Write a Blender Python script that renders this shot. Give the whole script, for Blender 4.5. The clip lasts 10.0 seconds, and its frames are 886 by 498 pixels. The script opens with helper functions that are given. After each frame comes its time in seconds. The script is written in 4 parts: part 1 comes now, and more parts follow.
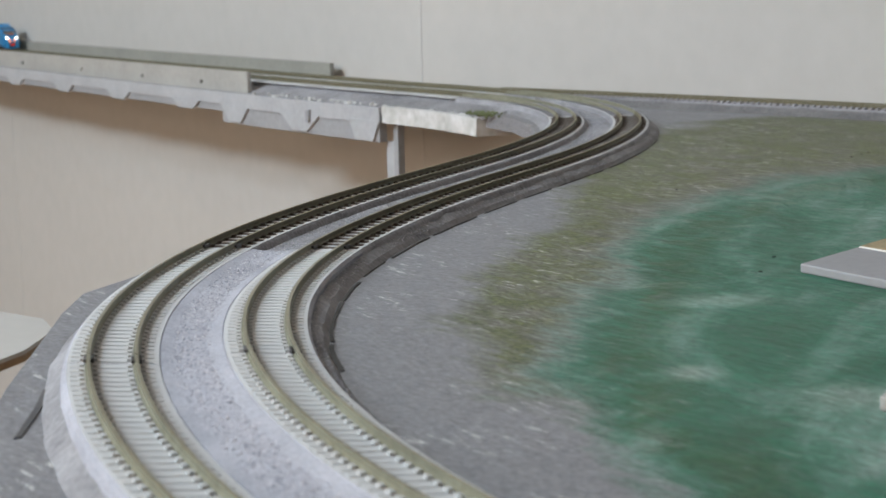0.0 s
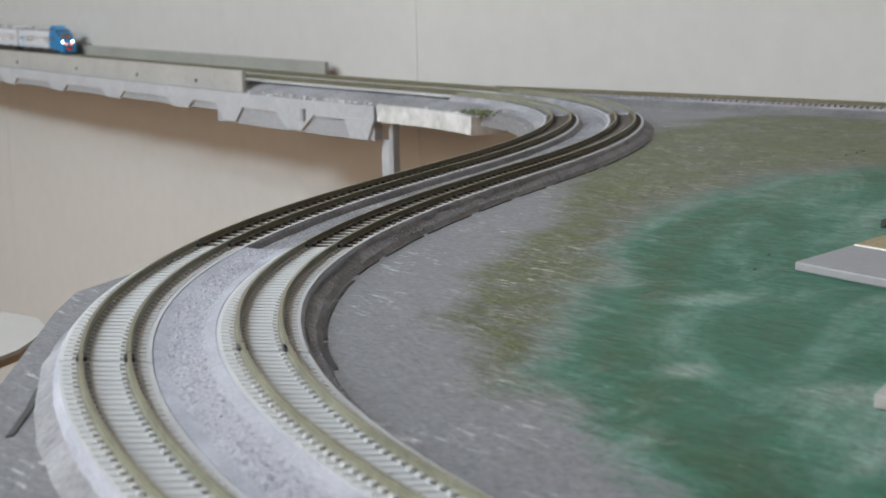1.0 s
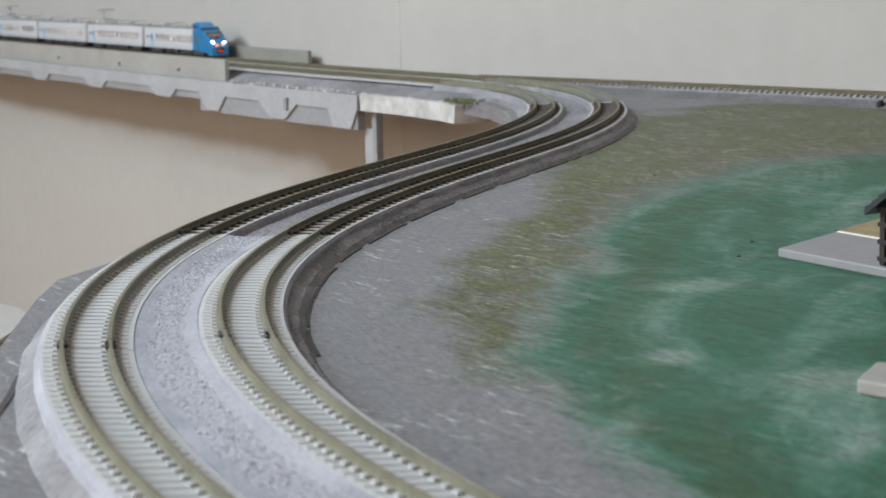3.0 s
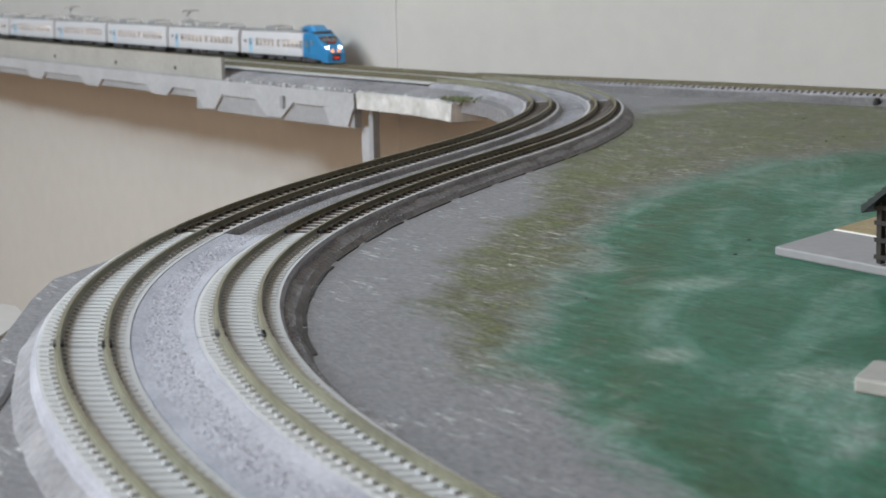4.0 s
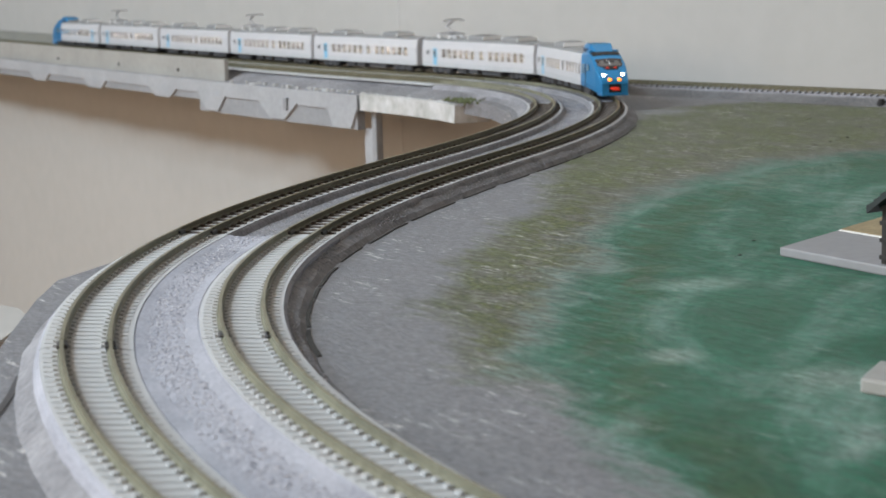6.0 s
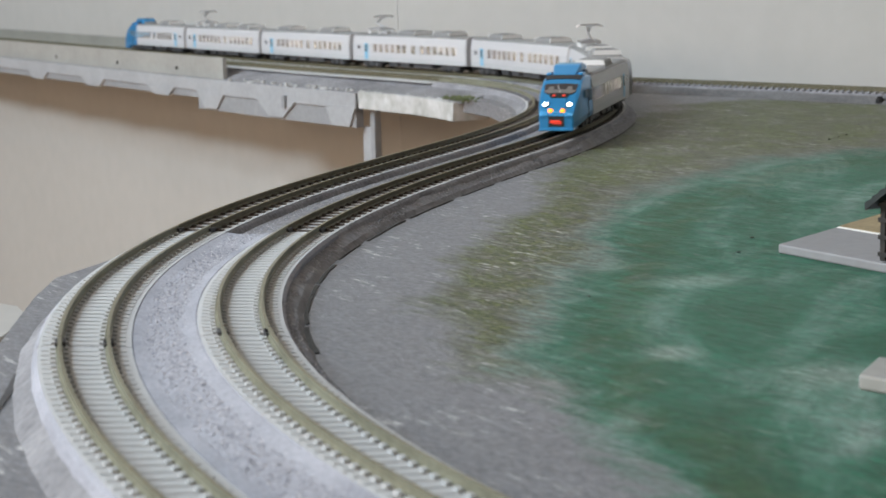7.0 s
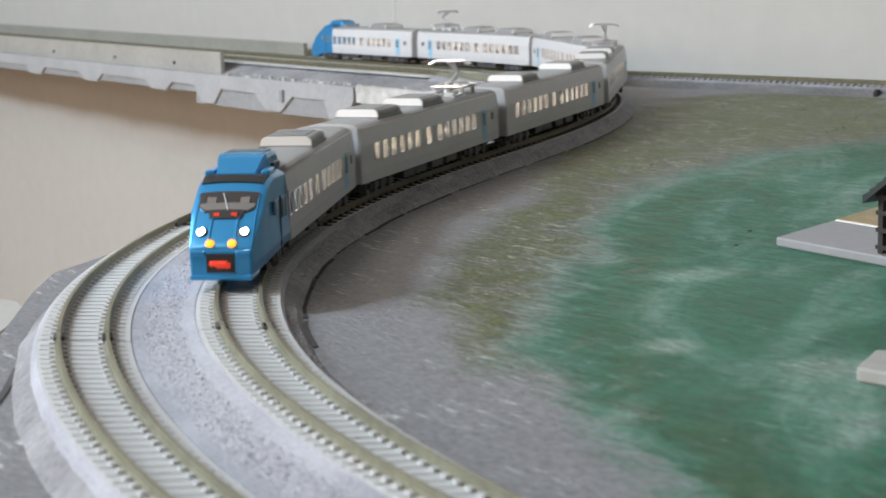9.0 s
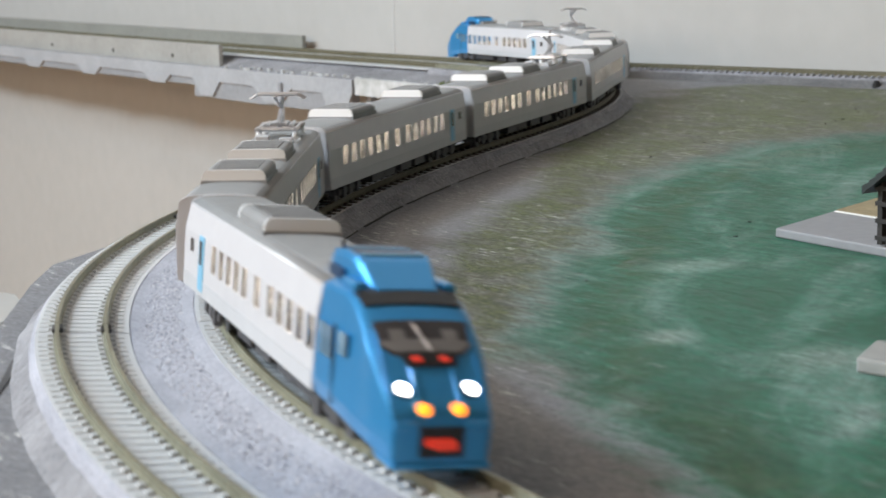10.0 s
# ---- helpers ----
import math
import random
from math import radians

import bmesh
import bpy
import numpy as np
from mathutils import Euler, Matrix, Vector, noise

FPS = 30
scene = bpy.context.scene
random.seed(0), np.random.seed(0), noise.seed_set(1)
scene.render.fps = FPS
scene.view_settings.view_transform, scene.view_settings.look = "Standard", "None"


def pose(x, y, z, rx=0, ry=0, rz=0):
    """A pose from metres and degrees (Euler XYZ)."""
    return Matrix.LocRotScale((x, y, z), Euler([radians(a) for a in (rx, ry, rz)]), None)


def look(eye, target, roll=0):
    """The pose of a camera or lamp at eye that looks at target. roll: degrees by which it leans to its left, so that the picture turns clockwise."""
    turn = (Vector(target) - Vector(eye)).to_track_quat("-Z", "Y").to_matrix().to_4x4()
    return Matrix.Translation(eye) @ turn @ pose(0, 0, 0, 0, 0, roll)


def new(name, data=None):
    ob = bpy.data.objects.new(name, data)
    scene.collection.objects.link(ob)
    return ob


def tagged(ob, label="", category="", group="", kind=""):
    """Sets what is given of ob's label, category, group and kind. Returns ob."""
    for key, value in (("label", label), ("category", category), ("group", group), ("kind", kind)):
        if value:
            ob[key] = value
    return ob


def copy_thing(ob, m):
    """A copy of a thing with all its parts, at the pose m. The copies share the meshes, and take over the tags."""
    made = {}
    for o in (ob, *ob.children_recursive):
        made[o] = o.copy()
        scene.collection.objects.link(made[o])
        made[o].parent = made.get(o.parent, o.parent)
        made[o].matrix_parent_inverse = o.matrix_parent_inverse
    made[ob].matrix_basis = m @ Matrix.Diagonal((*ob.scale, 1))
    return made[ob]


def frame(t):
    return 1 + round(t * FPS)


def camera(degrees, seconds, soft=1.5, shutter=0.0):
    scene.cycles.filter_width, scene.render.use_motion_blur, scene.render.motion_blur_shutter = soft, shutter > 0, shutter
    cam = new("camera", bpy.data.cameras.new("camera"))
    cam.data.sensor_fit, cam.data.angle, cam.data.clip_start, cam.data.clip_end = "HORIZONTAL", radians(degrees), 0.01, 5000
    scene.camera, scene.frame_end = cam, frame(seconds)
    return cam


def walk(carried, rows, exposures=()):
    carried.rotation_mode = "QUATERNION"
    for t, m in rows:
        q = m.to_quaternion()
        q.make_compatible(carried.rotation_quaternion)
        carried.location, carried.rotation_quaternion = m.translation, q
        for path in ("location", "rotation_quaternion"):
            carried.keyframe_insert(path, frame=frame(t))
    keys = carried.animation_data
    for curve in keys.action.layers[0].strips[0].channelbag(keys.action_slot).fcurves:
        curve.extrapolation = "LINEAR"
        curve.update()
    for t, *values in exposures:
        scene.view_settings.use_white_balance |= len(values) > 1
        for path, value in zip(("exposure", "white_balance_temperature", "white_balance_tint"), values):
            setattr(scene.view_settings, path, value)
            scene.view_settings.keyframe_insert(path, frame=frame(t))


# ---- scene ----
cam = camera(28.0, 10.0, soft=1.6, shutter=0.5)
cam.data.dof.use_dof = True
cam.data.dof.focus_distance = 0.55
cam.data.dof.aperture_fstop = 50.0
walk(cam, [
    (0.0, look((-0.00037, -0.00246, 0.07752), (-0.01319, 0.98524, -0.07833), -1.337)),
    (0.5, look((-0.00003, -0.00232, 0.07732), (-0.01108, 0.98546, -0.07815), -1.317)),
    (1.0, look((0.00009, -0.00168, 0.07706), (-0.01034, 0.98597, -0.07922), -1.353)),
    (1.5, look((0.00034, -0.00159, 0.07674), (-0.00771, 0.98601, -0.08006), -1.324)),
    (2.0, look((0.00019, -0.00089, 0.07648), (-0.00616, 0.98645, -0.08199), -1.402)),
    (2.5, look((0.00033, -0.00053, 0.07590), (-0.00329, 0.98651, -0.08457), -1.363)),
    (4.0, look((0.00034, -0.00026, 0.07603), (0.00059, 0.98637, -0.08694), -1.384)),
    (4.5, look((0.00000, 0.00000, 0.07593), (0.00000, 0.98659, -0.08732), -1.312)),
    (5.0, look((-0.00059, -0.00017, 0.07669), (-0.00102, 0.98651, -0.08597), -1.465)),
    (5.5, look((-0.00015, 0.00051, 0.07613), (-0.00166, 0.98734, -0.08561), -1.472)),
    (7.0, look((0.00019, 0.00098, 0.07530), (-0.00064, 0.98764, -0.08746), -1.521)),
    (7.5, look((-0.00010, 0.00063, 0.07521), (-0.00005, 0.98716, -0.08836), -1.528)),
    (8.0, look((0.00002, 0.00081, 0.07526), (0.00032, 0.98721, -0.08912), -1.531)),
    (8.5, look((-0.00021, 0.00066, 0.07531), (0.00082, 0.98694, -0.08975), -1.615)),
    (9.0, look((0.00010, 0.00058, 0.07528), (0.00036, 0.98670, -0.09076), -1.638)),
    (9.5, look((-0.00004, 0.00091, 0.07499), (0.00069, 0.98676, -0.09262), -1.709)),
    (10.0, look((0.00012, 0.00110, 0.07482), (0.00079, 0.98655, -0.09513), -1.730)),
], exposures=[(0.0, 0.0), (8.0, 0.0), (8.5, 0.19), (10.0, 0.20)])

# ---------------------------------------------------------------- light
scene.view_settings.exposure = 0.0
world = bpy.data.worlds.new("room_dark")
world.use_nodes = True
world.node_tree.nodes["Background"].inputs[0].default_value = (0.5, 0.53, 0.58, 1)
world.node_tree.nodes["Background"].inputs[1].default_value = 0.035
scene.world = world

# the room stands along its back wall: E runs along it, N points out through it
WALL_P = Vector((-0.0300, 1.274, 0))
E = Vector((0.669, -0.743, 0)).normalized()
N = Vector((0.743, 0.669, 0)).normalized()
E2 = Vector((-0.530, 0.848, 0)).normalized()
N2 = Vector((0.848, 0.530, 0)).normalized()
FLOOR_Z, CEIL_Z = -0.80, 1.60


def ceiling_lamp(x, y, power, length=1.2, width=0.22):
    data = bpy.data.lights.new("tube_light", "AREA")
    data.shape, data.size, data.size_y = "RECTANGLE", width, length
    data.energy, data.color = power, (1.0, 0.84, 0.68)
    ob = new("tube_light", data)
    ob.matrix_world = pose(x, y, CEIL_Z - 0.075, 0, 0, 20)
    return ob


# warm fill from the ceiling, unseen and without a fixture
ceiling_lamp(-0.9, -0.2, 8)


def unseen_lamp(eye, target, power, width, length, colour):
    data = bpy.data.lights.new("unseen_light", "AREA")
    data.shape, data.size, data.size_y = "RECTANGLE", width, length
    data.energy, data.color = power, colour
    new("unseen_light", data).matrix_world = look(eye, target)


# unseen cool key from the left; long cool lamp added for the left wall
unseen_lamp((-0.84, 0.42, 0.80), (0.0, 0.40, 0.0), 9.4, 0.08, 0.14, (0.76, 0.89, 1.0))
unseen_lamp((-2.35, 0.50, 1.30), (-1.30, 1.75, -0.20), 52, 1.1, 0.3, (0.775, 0.90, 1.0))
# broad warm fill added for the shaded wall; no source stands there
unseen_lamp((-1.95, -0.95, 0.55), (-0.3, 1.20, -0.10), 24, 1.4, 0.9, (1.0, 0.82, 0.66))


# ---------------------------------------------------------------- materials
def nodes_of(name):
    m = bpy.data.materials.new(name)
    m.use_nodes = True
    nt = m.node_tree
    return m, nt, nt.nodes["Principled BSDF"]


def link(nt, a, b):
    nt.links.new(a, b)


def noise_tex(nt, scale, detail=4.0, rough=0.55, stretch=(1, 1, 1), rot=0.0, distort=0.0):
    co = nt.nodes.new("ShaderNodeTexCoord")
    mp = nt.nodes.new("ShaderNodeMapping")
    mp.vector_type = "TEXTURE"
    mp.inputs["Scale"].default_value = [1 / q for q in stretch]
    mp.inputs["Rotation"].default_value = (0, 0, radians(rot))
    tx = nt.nodes.new("ShaderNodeTexNoise")
    tx.inputs["Scale"].default_value = scale
    tx.inputs["Detail"].default_value = detail
    tx.inputs["Roughness"].default_value = rough
    tx.inputs["Distortion"].default_value = distort
    link(nt, co.outputs["Object"], mp.inputs["Vector"])
    link(nt, mp.outputs["Vector"], tx.inputs["Vector"])
    return tx.outputs["Fac"]


def ramp(nt, fac, stops):
    r = nt.nodes.new("ShaderNodeValToRGB")
    el = r.color_ramp.elements
    while len(el) < len(stops):
        el.new(0.5)
    for e_, (p_, c_) in zip(el, stops):
        e_.position = p_
        e_.color = (*c_, 1) if len(c_) == 3 else c_
    link(nt, fac, r.inputs["Fac"])
    return r.outputs["Color"]


def mix(nt, fac, a, b, mode="MIX"):
    m = nt.nodes.new("ShaderNodeMix")
    m.data_type, m.blend_type = "RGBA", mode
    for sock, val in ((m.inputs[0], fac), (m.inputs[6], a), (m.inputs[7], b)):
        if isinstance(val, (int, float)):
            sock.default_value = val
        elif isinstance(val, tuple):
            sock.default_value = (*val, 1)
        else:
            link(nt, val, sock)
    return m.outputs[2]


def math_node(nt, op, a, b=0.0):
    m = nt.nodes.new("ShaderNodeMath")
    m.operation = op
    for sock, val in ((m.inputs[0], a), (m.inputs[1], b)):
        if isinstance(val, (int, float)):
            sock.default_value = val
        else:
            link(nt, val, sock)
    return m.outputs[0]


def bump(nt, b, fac, dist, strength=1.0):
    n = nt.nodes.new("ShaderNodeBump")
    n.inputs["Strength"].default_value = strength
    n.inputs["Distance"].default_value = dist
    link(nt, fac, n.inputs["Height"])
    link(nt, n.outputs["Normal"], b.inputs["Normal"])


def surface(name, base, dark, scale=300, rough=0.6, metal=0.0, dist=0.0002, strength=0.5, large=25, spec=0.5):
    """A worn surface: fine grain over broad patches, with a little relief."""
    m, nt, b = nodes_of(name)
    fine = noise_tex(nt, scale, 5)
    broad = noise_tex(nt, large, 3)
    both = math_node(nt, "ADD", math_node(nt, "MULTIPLY", fine, 0.5), math_node(nt, "MULTIPLY", broad, 0.5))
    link(nt, ramp(nt, both, [(0.36, dark), (0.62, base)]), b.inputs["Base Color"])
    b.inputs["Roughness"].default_value = rough
    b.inputs["Metallic"].default_value = metal
    b.inputs["Specular IOR Level"].default_value = spec
    bump(nt, b, fine, dist, strength)
    return m


def plain(name, colour, rough=0.4, metal=0.0, glow=0.0, coat=0.0):
    m, nt, b = nodes_of(name)
    b.inputs["Base Color"].default_value = (*colour, 1)
    b.inputs["Roughness"].default_value = rough
    b.inputs["Metallic"].default_value = metal
    b.inputs["Coat Weight"].default_value = coat
    if glow:
        b.inputs["Emission Color"].default_value = (*colour, 1)
        b.inputs["Emission Strength"].default_value = glow
    return m


M_WALL = surface("cream_wall_paint", (0.44, 0.43, 0.412), (0.41, 0.40, 0.382), 60, 0.75, dist=0.0004, strength=0.25, large=3)
M_SEAM = plain("wall_seam_dirt", (0.47, 0.465, 0.455), 0.8)
M_CEIL = plain("grey_ceiling_boards", (0.46, 0.45, 0.44), 0.8)
M_ROOM = surface("unseen_brown_grey_wall", (0.22, 0.21, 0.195), (0.17, 0.16, 0.148), 30, 0.8, large=2)
M_FLOOR = surface("floor_covering", (0.66, 0.43, 0.26), (0.56, 0.36, 0.21), 40, 0.6, large=5)
M_RAIL = surface("tarnished_nickel_rail", (0.30, 0.285, 0.20), (0.20, 0.19, 0.13), 500, 0.40, 0.6, large=30)
M_RAILSIDE = surface("dark_rail_web", (0.15, 0.135, 0.085), (0.10, 0.09, 0.055), 500, 0.6, 0.2, large=60)
M_RAILOLIVE = surface("brown_olive_rail_head", (0.21, 0.185, 0.10), (0.13, 0.115, 0.06), 500, 0.42, 0.4, large=60)
M_RAILPALE = surface("pale_olive_rail_web", (0.245, 0.243, 0.18), (0.155, 0.153, 0.11), 500, 0.55, 0.1, large=60)
M_SLEEPER_PALE = surface("pale_concrete_sleeper", (0.51, 0.523, 0.53), (0.45, 0.462, 0.47), 400, 0.7, large=40)
M_SLEEPER_DARK = surface("brown_wooden_sleeper", (0.10, 0.082, 0.07), (0.06, 0.05, 0.043), 500, 0.7, large=60)
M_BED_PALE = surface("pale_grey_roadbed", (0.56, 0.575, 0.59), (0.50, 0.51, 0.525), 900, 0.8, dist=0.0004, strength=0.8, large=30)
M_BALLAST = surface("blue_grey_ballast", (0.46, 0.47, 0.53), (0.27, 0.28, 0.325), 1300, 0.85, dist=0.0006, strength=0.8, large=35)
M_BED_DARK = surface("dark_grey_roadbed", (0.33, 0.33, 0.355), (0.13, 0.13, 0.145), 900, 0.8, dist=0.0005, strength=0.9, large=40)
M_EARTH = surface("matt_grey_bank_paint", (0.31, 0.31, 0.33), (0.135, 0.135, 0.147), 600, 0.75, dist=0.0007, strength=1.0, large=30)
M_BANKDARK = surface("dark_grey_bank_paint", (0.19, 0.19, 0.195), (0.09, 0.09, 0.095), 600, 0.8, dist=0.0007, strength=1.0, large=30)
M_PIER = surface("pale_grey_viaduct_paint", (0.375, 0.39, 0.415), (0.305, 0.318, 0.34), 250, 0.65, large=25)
M_PIERDARK = surface("mid_grey_viaduct", (0.29, 0.30, 0.32), (0.23, 0.24, 0.255), 250, 0.65, large=25)
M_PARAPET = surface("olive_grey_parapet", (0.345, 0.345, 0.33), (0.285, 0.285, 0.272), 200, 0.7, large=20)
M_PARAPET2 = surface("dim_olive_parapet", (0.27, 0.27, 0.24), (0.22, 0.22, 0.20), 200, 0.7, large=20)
M_WHITE = surface("white_painted_plaster", (0.80, 0.81, 0.82), (0.60, 0.62, 0.62), 180, 0.7, large=50)
M_SLABFACE = surface("chipped_pale_plaster", (0.58, 0.59, 0.60), (0.36, 0.37, 0.36), 160, 0.8, dist=0.0008, strength=0.9, large=45)
M_SILVER = surface("silver_white_body", (0.57, 0.57, 0.59), (0.535, 0.535, 0.56), 200, 0.35, 0.0, dist=0.00003, strength=0.1)
M_LOWSIDE = surface("light_grey_lower_side", (0.52, 0.53, 0.55), (0.48, 0.49, 0.51), 200, 0.4, 0.0, dist=0.00003, strength=0.1)
M_ROOF = surface("grey_roof_paint", (0.28, 0.285, 0.29), (0.245, 0.25, 0.255), 300, 0.5, dist=0.00003, strength=0.2)
M_AC = plain("white_roof_unit", (0.85, 0.86, 0.87), 0.4)
M_BLUE = plain("metallic_blue_paint", (0.040, 0.30, 0.64), 0.28, 0.45, coat=0.4)
M_TOPBLUE = plain("dark_blue_paint", (0.02, 0.055, 0.12), 0.35, 0.2)
M_BLUEDOOR = plain("light_blue_door_paint", (0.22, 0.50, 0.70), 0.35, 0.1)
M_BLACK = plain("black_plastic", (0.018, 0.018, 0.02), 0.45)
M_UNDER = surface("underframe_grey", (0.075, 0.075, 0.08), (0.045, 0.045, 0.048), 600, 0.55)
M_WHEEL = plain("blackened_wheel", (0.10, 0.10, 0.10), 0.35, 0.8)
M_METAL = plain("bright_pantograph_metal", (0.62, 0.62, 0.64), 0.3, 0.7)
M_DARKGLASS = plain("dark_windscreen", (0.05, 0.046, 0.048), 0.14, coat=0.3)
# the windows' pale blue reflection is put into the base colour
M_CABGLASS = plain("cab_glass_reflection_blue", (0.16, 0.27, 0.36), 0.12, coat=0.4)
M_DASH = plain("grey_dashboard", (0.17, 0.16, 0.155), 0.4)
M_HEAD = plain("headlamp_light", (1.0, 0.97, 0.95), 0.3, glow=14)
M_AMBER = plain("amber_lamp_light", (1.0, 0.26, 0.015), 0.3, glow=2.4)
M_REDLAMP = plain("red_coupler_light", (0.80, 0.05, 0.025), 0.4, glow=0.3)
M_INTERIOR = plain("warm_interior_light", (1.0, 0.93, 0.85), 0.5, glow=18)
M_SEAT = plain("cream_seat_moulding", (0.42, 0.40, 0.38), 0.6)
M_SLAB = surface("grey_card_base", (0.27, 0.275, 0.29), (0.235, 0.237, 0.25), 250, 0.6, large=30)
M_LINE = plain("white_line_paint", (0.8, 0.8, 0.78), 0.5)
M_SAND = surface("tan_scatter", (0.36, 0.29, 0.17), (0.24, 0.19, 0.11), 900, 0.85, dist=0.0005, strength=0.9, large=80)
M_TILE = surface("black_roof_tile", (0.035, 0.042, 0.042), (0.02, 0.024, 0.025), 300, 0.5, large=60)
M_TIMBER = surface("dark_stained_timber", (0.035, 0.03, 0.028), (0.02, 0.018, 0.017), 300, 0.6, large=60)
M_PLASTER = surface("house_plaster", (0.5, 0.47, 0.42), (0.42, 0.4, 0.36), 300, 0.7, large=60)


def glass_material():
    m, nt, b = nodes_of("tinted_window_glass")
    tr = nt.nodes.new("ShaderNodeBsdfTransparent")
    tr.inputs[0].default_value = (0.90, 0.88, 0.84, 1)
    gl = nt.nodes.new("ShaderNodeBsdfGlossy")
    gl.inputs["Roughness"].default_value = 0.08
    mx = nt.nodes.new("ShaderNodeMixShader")
    mx.inputs[0].default_value = 0.12
    link(nt, tr.outputs[0], mx.inputs[1])
    link(nt, gl.outputs[0], mx.inputs[2])
    link(nt, mx.outputs[0], nt.nodes["Material Output"].inputs["Surface"])
    return m


M_GLASS = glass_material()


def ground_material():
    """Grey-painted board with a green pool brushed on it, an olive and brown shore round it, white streaks, and
    painted-in glints.
    """
    m, nt, b = nodes_of("painted_baseboard")
    geo = nt.nodes.new("ShaderNodeTexCoord")
    mp = nt.nodes.new("ShaderNodeMapping")
    mp.vector_type = "TEXTURE"
    mp.inputs["Location"].default_value = (0.16, 0.422, 0)
    mp.inputs["Rotation"].default_value = (0, 0, radians(-5.7))
    mp.inputs["Scale"].default_value = (0.132, 0.313, 1)
    link(nt, geo.outputs["Object"], mp.inputs["Vector"])
    ln = nt.nodes.new("ShaderNodeVectorMath")
    ln.operation = "LENGTH"
    sep = nt.nodes.new("ShaderNodeSeparateXYZ")
    com = nt.nodes.new("ShaderNodeCombineXYZ")
    link(nt, mp.outputs["Vector"], sep.inputs[0])
    link(nt, sep.outputs[0], com.inputs[0])
    link(nt, sep.outputs[1], com.inputs[1])
    link(nt, com.outputs[0], ln.inputs[0])
    d = ln.outputs["Value"]
    broad = noise_tex(nt, 24, 4, 0.6)
    patchy = noise_tex(nt, 75, 6, 0.72, (0.6, 1.3, 1), -58, 0.5)
    brush = noise_tex(nt, 380, 6, 0.74, (0.36, 1.5, 1), -56)
    sweep_ = noise_tex(nt, 160, 5, 0.70, (0.36, 1.5, 1), -56)
    fine = noise_tex(nt, 800, 4, 0.7, (0.7, 1.3, 1), -50)
    swirl = noise_tex(nt, 15, 7, 0.62, (1.7, 0.65, 1), -18, 1.3)
    wisp = noise_tex(nt, 40, 8, 0.68, (1.2, 0.95, 1), -35, 0.9)
    wob = math_node(nt, "ADD", math_node(nt, "MULTIPLY", math_node(nt, "SUBTRACT", broad, 0.5), 0.26),
                    math_node(nt, "MULTIPLY", math_node(nt, "SUBTRACT", sweep_, 0.5), 0.20))
    dd = math_node(nt, "ADD", d, wob)
    sep2 = nt.nodes.new("ShaderNodeSeparateXYZ")
    link(nt, geo.outputs["Object"], sep2.inputs[0])

    def along(a_, b_, va, vb):
        r_ = nt.nodes.new("ShaderNodeMapRange")
        for k, v_ in (("From Min", a_), ("From Max", b_), ("To Min", va), ("To Max", vb)):
            r_.inputs[k].default_value = v_
        link(nt, sep2.outputs[1], r_.inputs["Value"])
        return r_.outputs[0]

    dd = math_node(nt, "ADD", dd, math_node(nt, "ADD", along(0.255, 0.34, 0.05, 0.0), along(0.37, 0.47, 0.0, 0.085)))
    dshore = math_node(nt, "ADD", math_node(nt, "SUBTRACT", dd, along(0.60, 0.95, 0.0, 0.58)), along(0.30, 0.43, 0.26, 0.0))
    grey = ramp(nt, brush, [(0.30, (0.165, 0.167, 0.180)), (0.70, (0.225, 0.228, 0.245))])
    taupe = ramp(nt, brush, [(0.36, (0.048, 0.050, 0.036)), (0.50, (0.105, 0.104, 0.086)), (0.62, (0.25, 0.25, 0.235))])
    olive = ramp(nt, fine, [(0.34, (0.026, 0.042, 0.007)), (0.66, (0.130, 0.158, 0.040))])
    fo = ramp(nt, patchy, [(0.34, (0, 0, 0)), (0.56, (1, 1, 1))])
    ring = ramp(nt, math_node(nt, "MULTIPLY", dd, 0.5), [(0.520, (0.3, 0.3, 0.3)), (0.590, (1, 1, 1))])
    shore = mix(nt, math_node(nt, "MULTIPLY", math_node(nt, "MULTIPLY", math_node(nt, "MULTIPLY", fo, ring), ramp(nt, brush, [(0.36, (1, 1, 1)), (0.64, (0.55, 0.55, 0.55))])), 0.97), taupe, olive)
    green = ramp(nt, swirl, [(0.30, (0.026, 0.092, 0.054)), (0.5, (0.028, 0.126, 0.080)), (0.70, (0.044, 0.165, 0.116))])
    green = mix(nt, math_node(nt, "MULTIPLY", ramp(nt, patchy, [(0.48, (0, 0, 0)), (0.68, (1, 1, 1))]), 0.08), green, (0.070, 0.090, 0.050))
    arc = ramp(nt, math_node(nt, "MULTIPLY", dd, 0.5), [(0.430, (0, 0, 0)), (0.458, (1, 1, 1)), (0.476, (1, 1, 1)), (0.500, (0, 0, 0))])
    green = mix(nt, math_node(nt, "MULTIPLY", math_node(nt, "MULTIPLY", arc, ramp(nt, wisp, [(0.35, (0, 0, 0)), (0.6, (1, 1, 1))])), 0.75), green, (0.030, 0.072, 0.026))
    milky = math_node(nt, "MULTIPLY", ramp(nt, swirl, [(0.48, (0, 0, 0)), (0.74, (1, 1, 1))]), ramp(nt, wisp, [(0.36, (0.15, 0.15, 0.15)), (0.62, (1, 1, 1))]))
    green = mix(nt, math_node(nt, "MULTIPLY", milky, 0.62), green, (0.30, 0.36, 0.34))
    smear = ramp(nt, wisp, [(0.56, (0, 0, 0)), (0.74, (1, 1, 1))])
    green = mix(nt, math_node(nt, "MULTIPLY", smear, 0.32), green, (0.28, 0.34, 0.32))
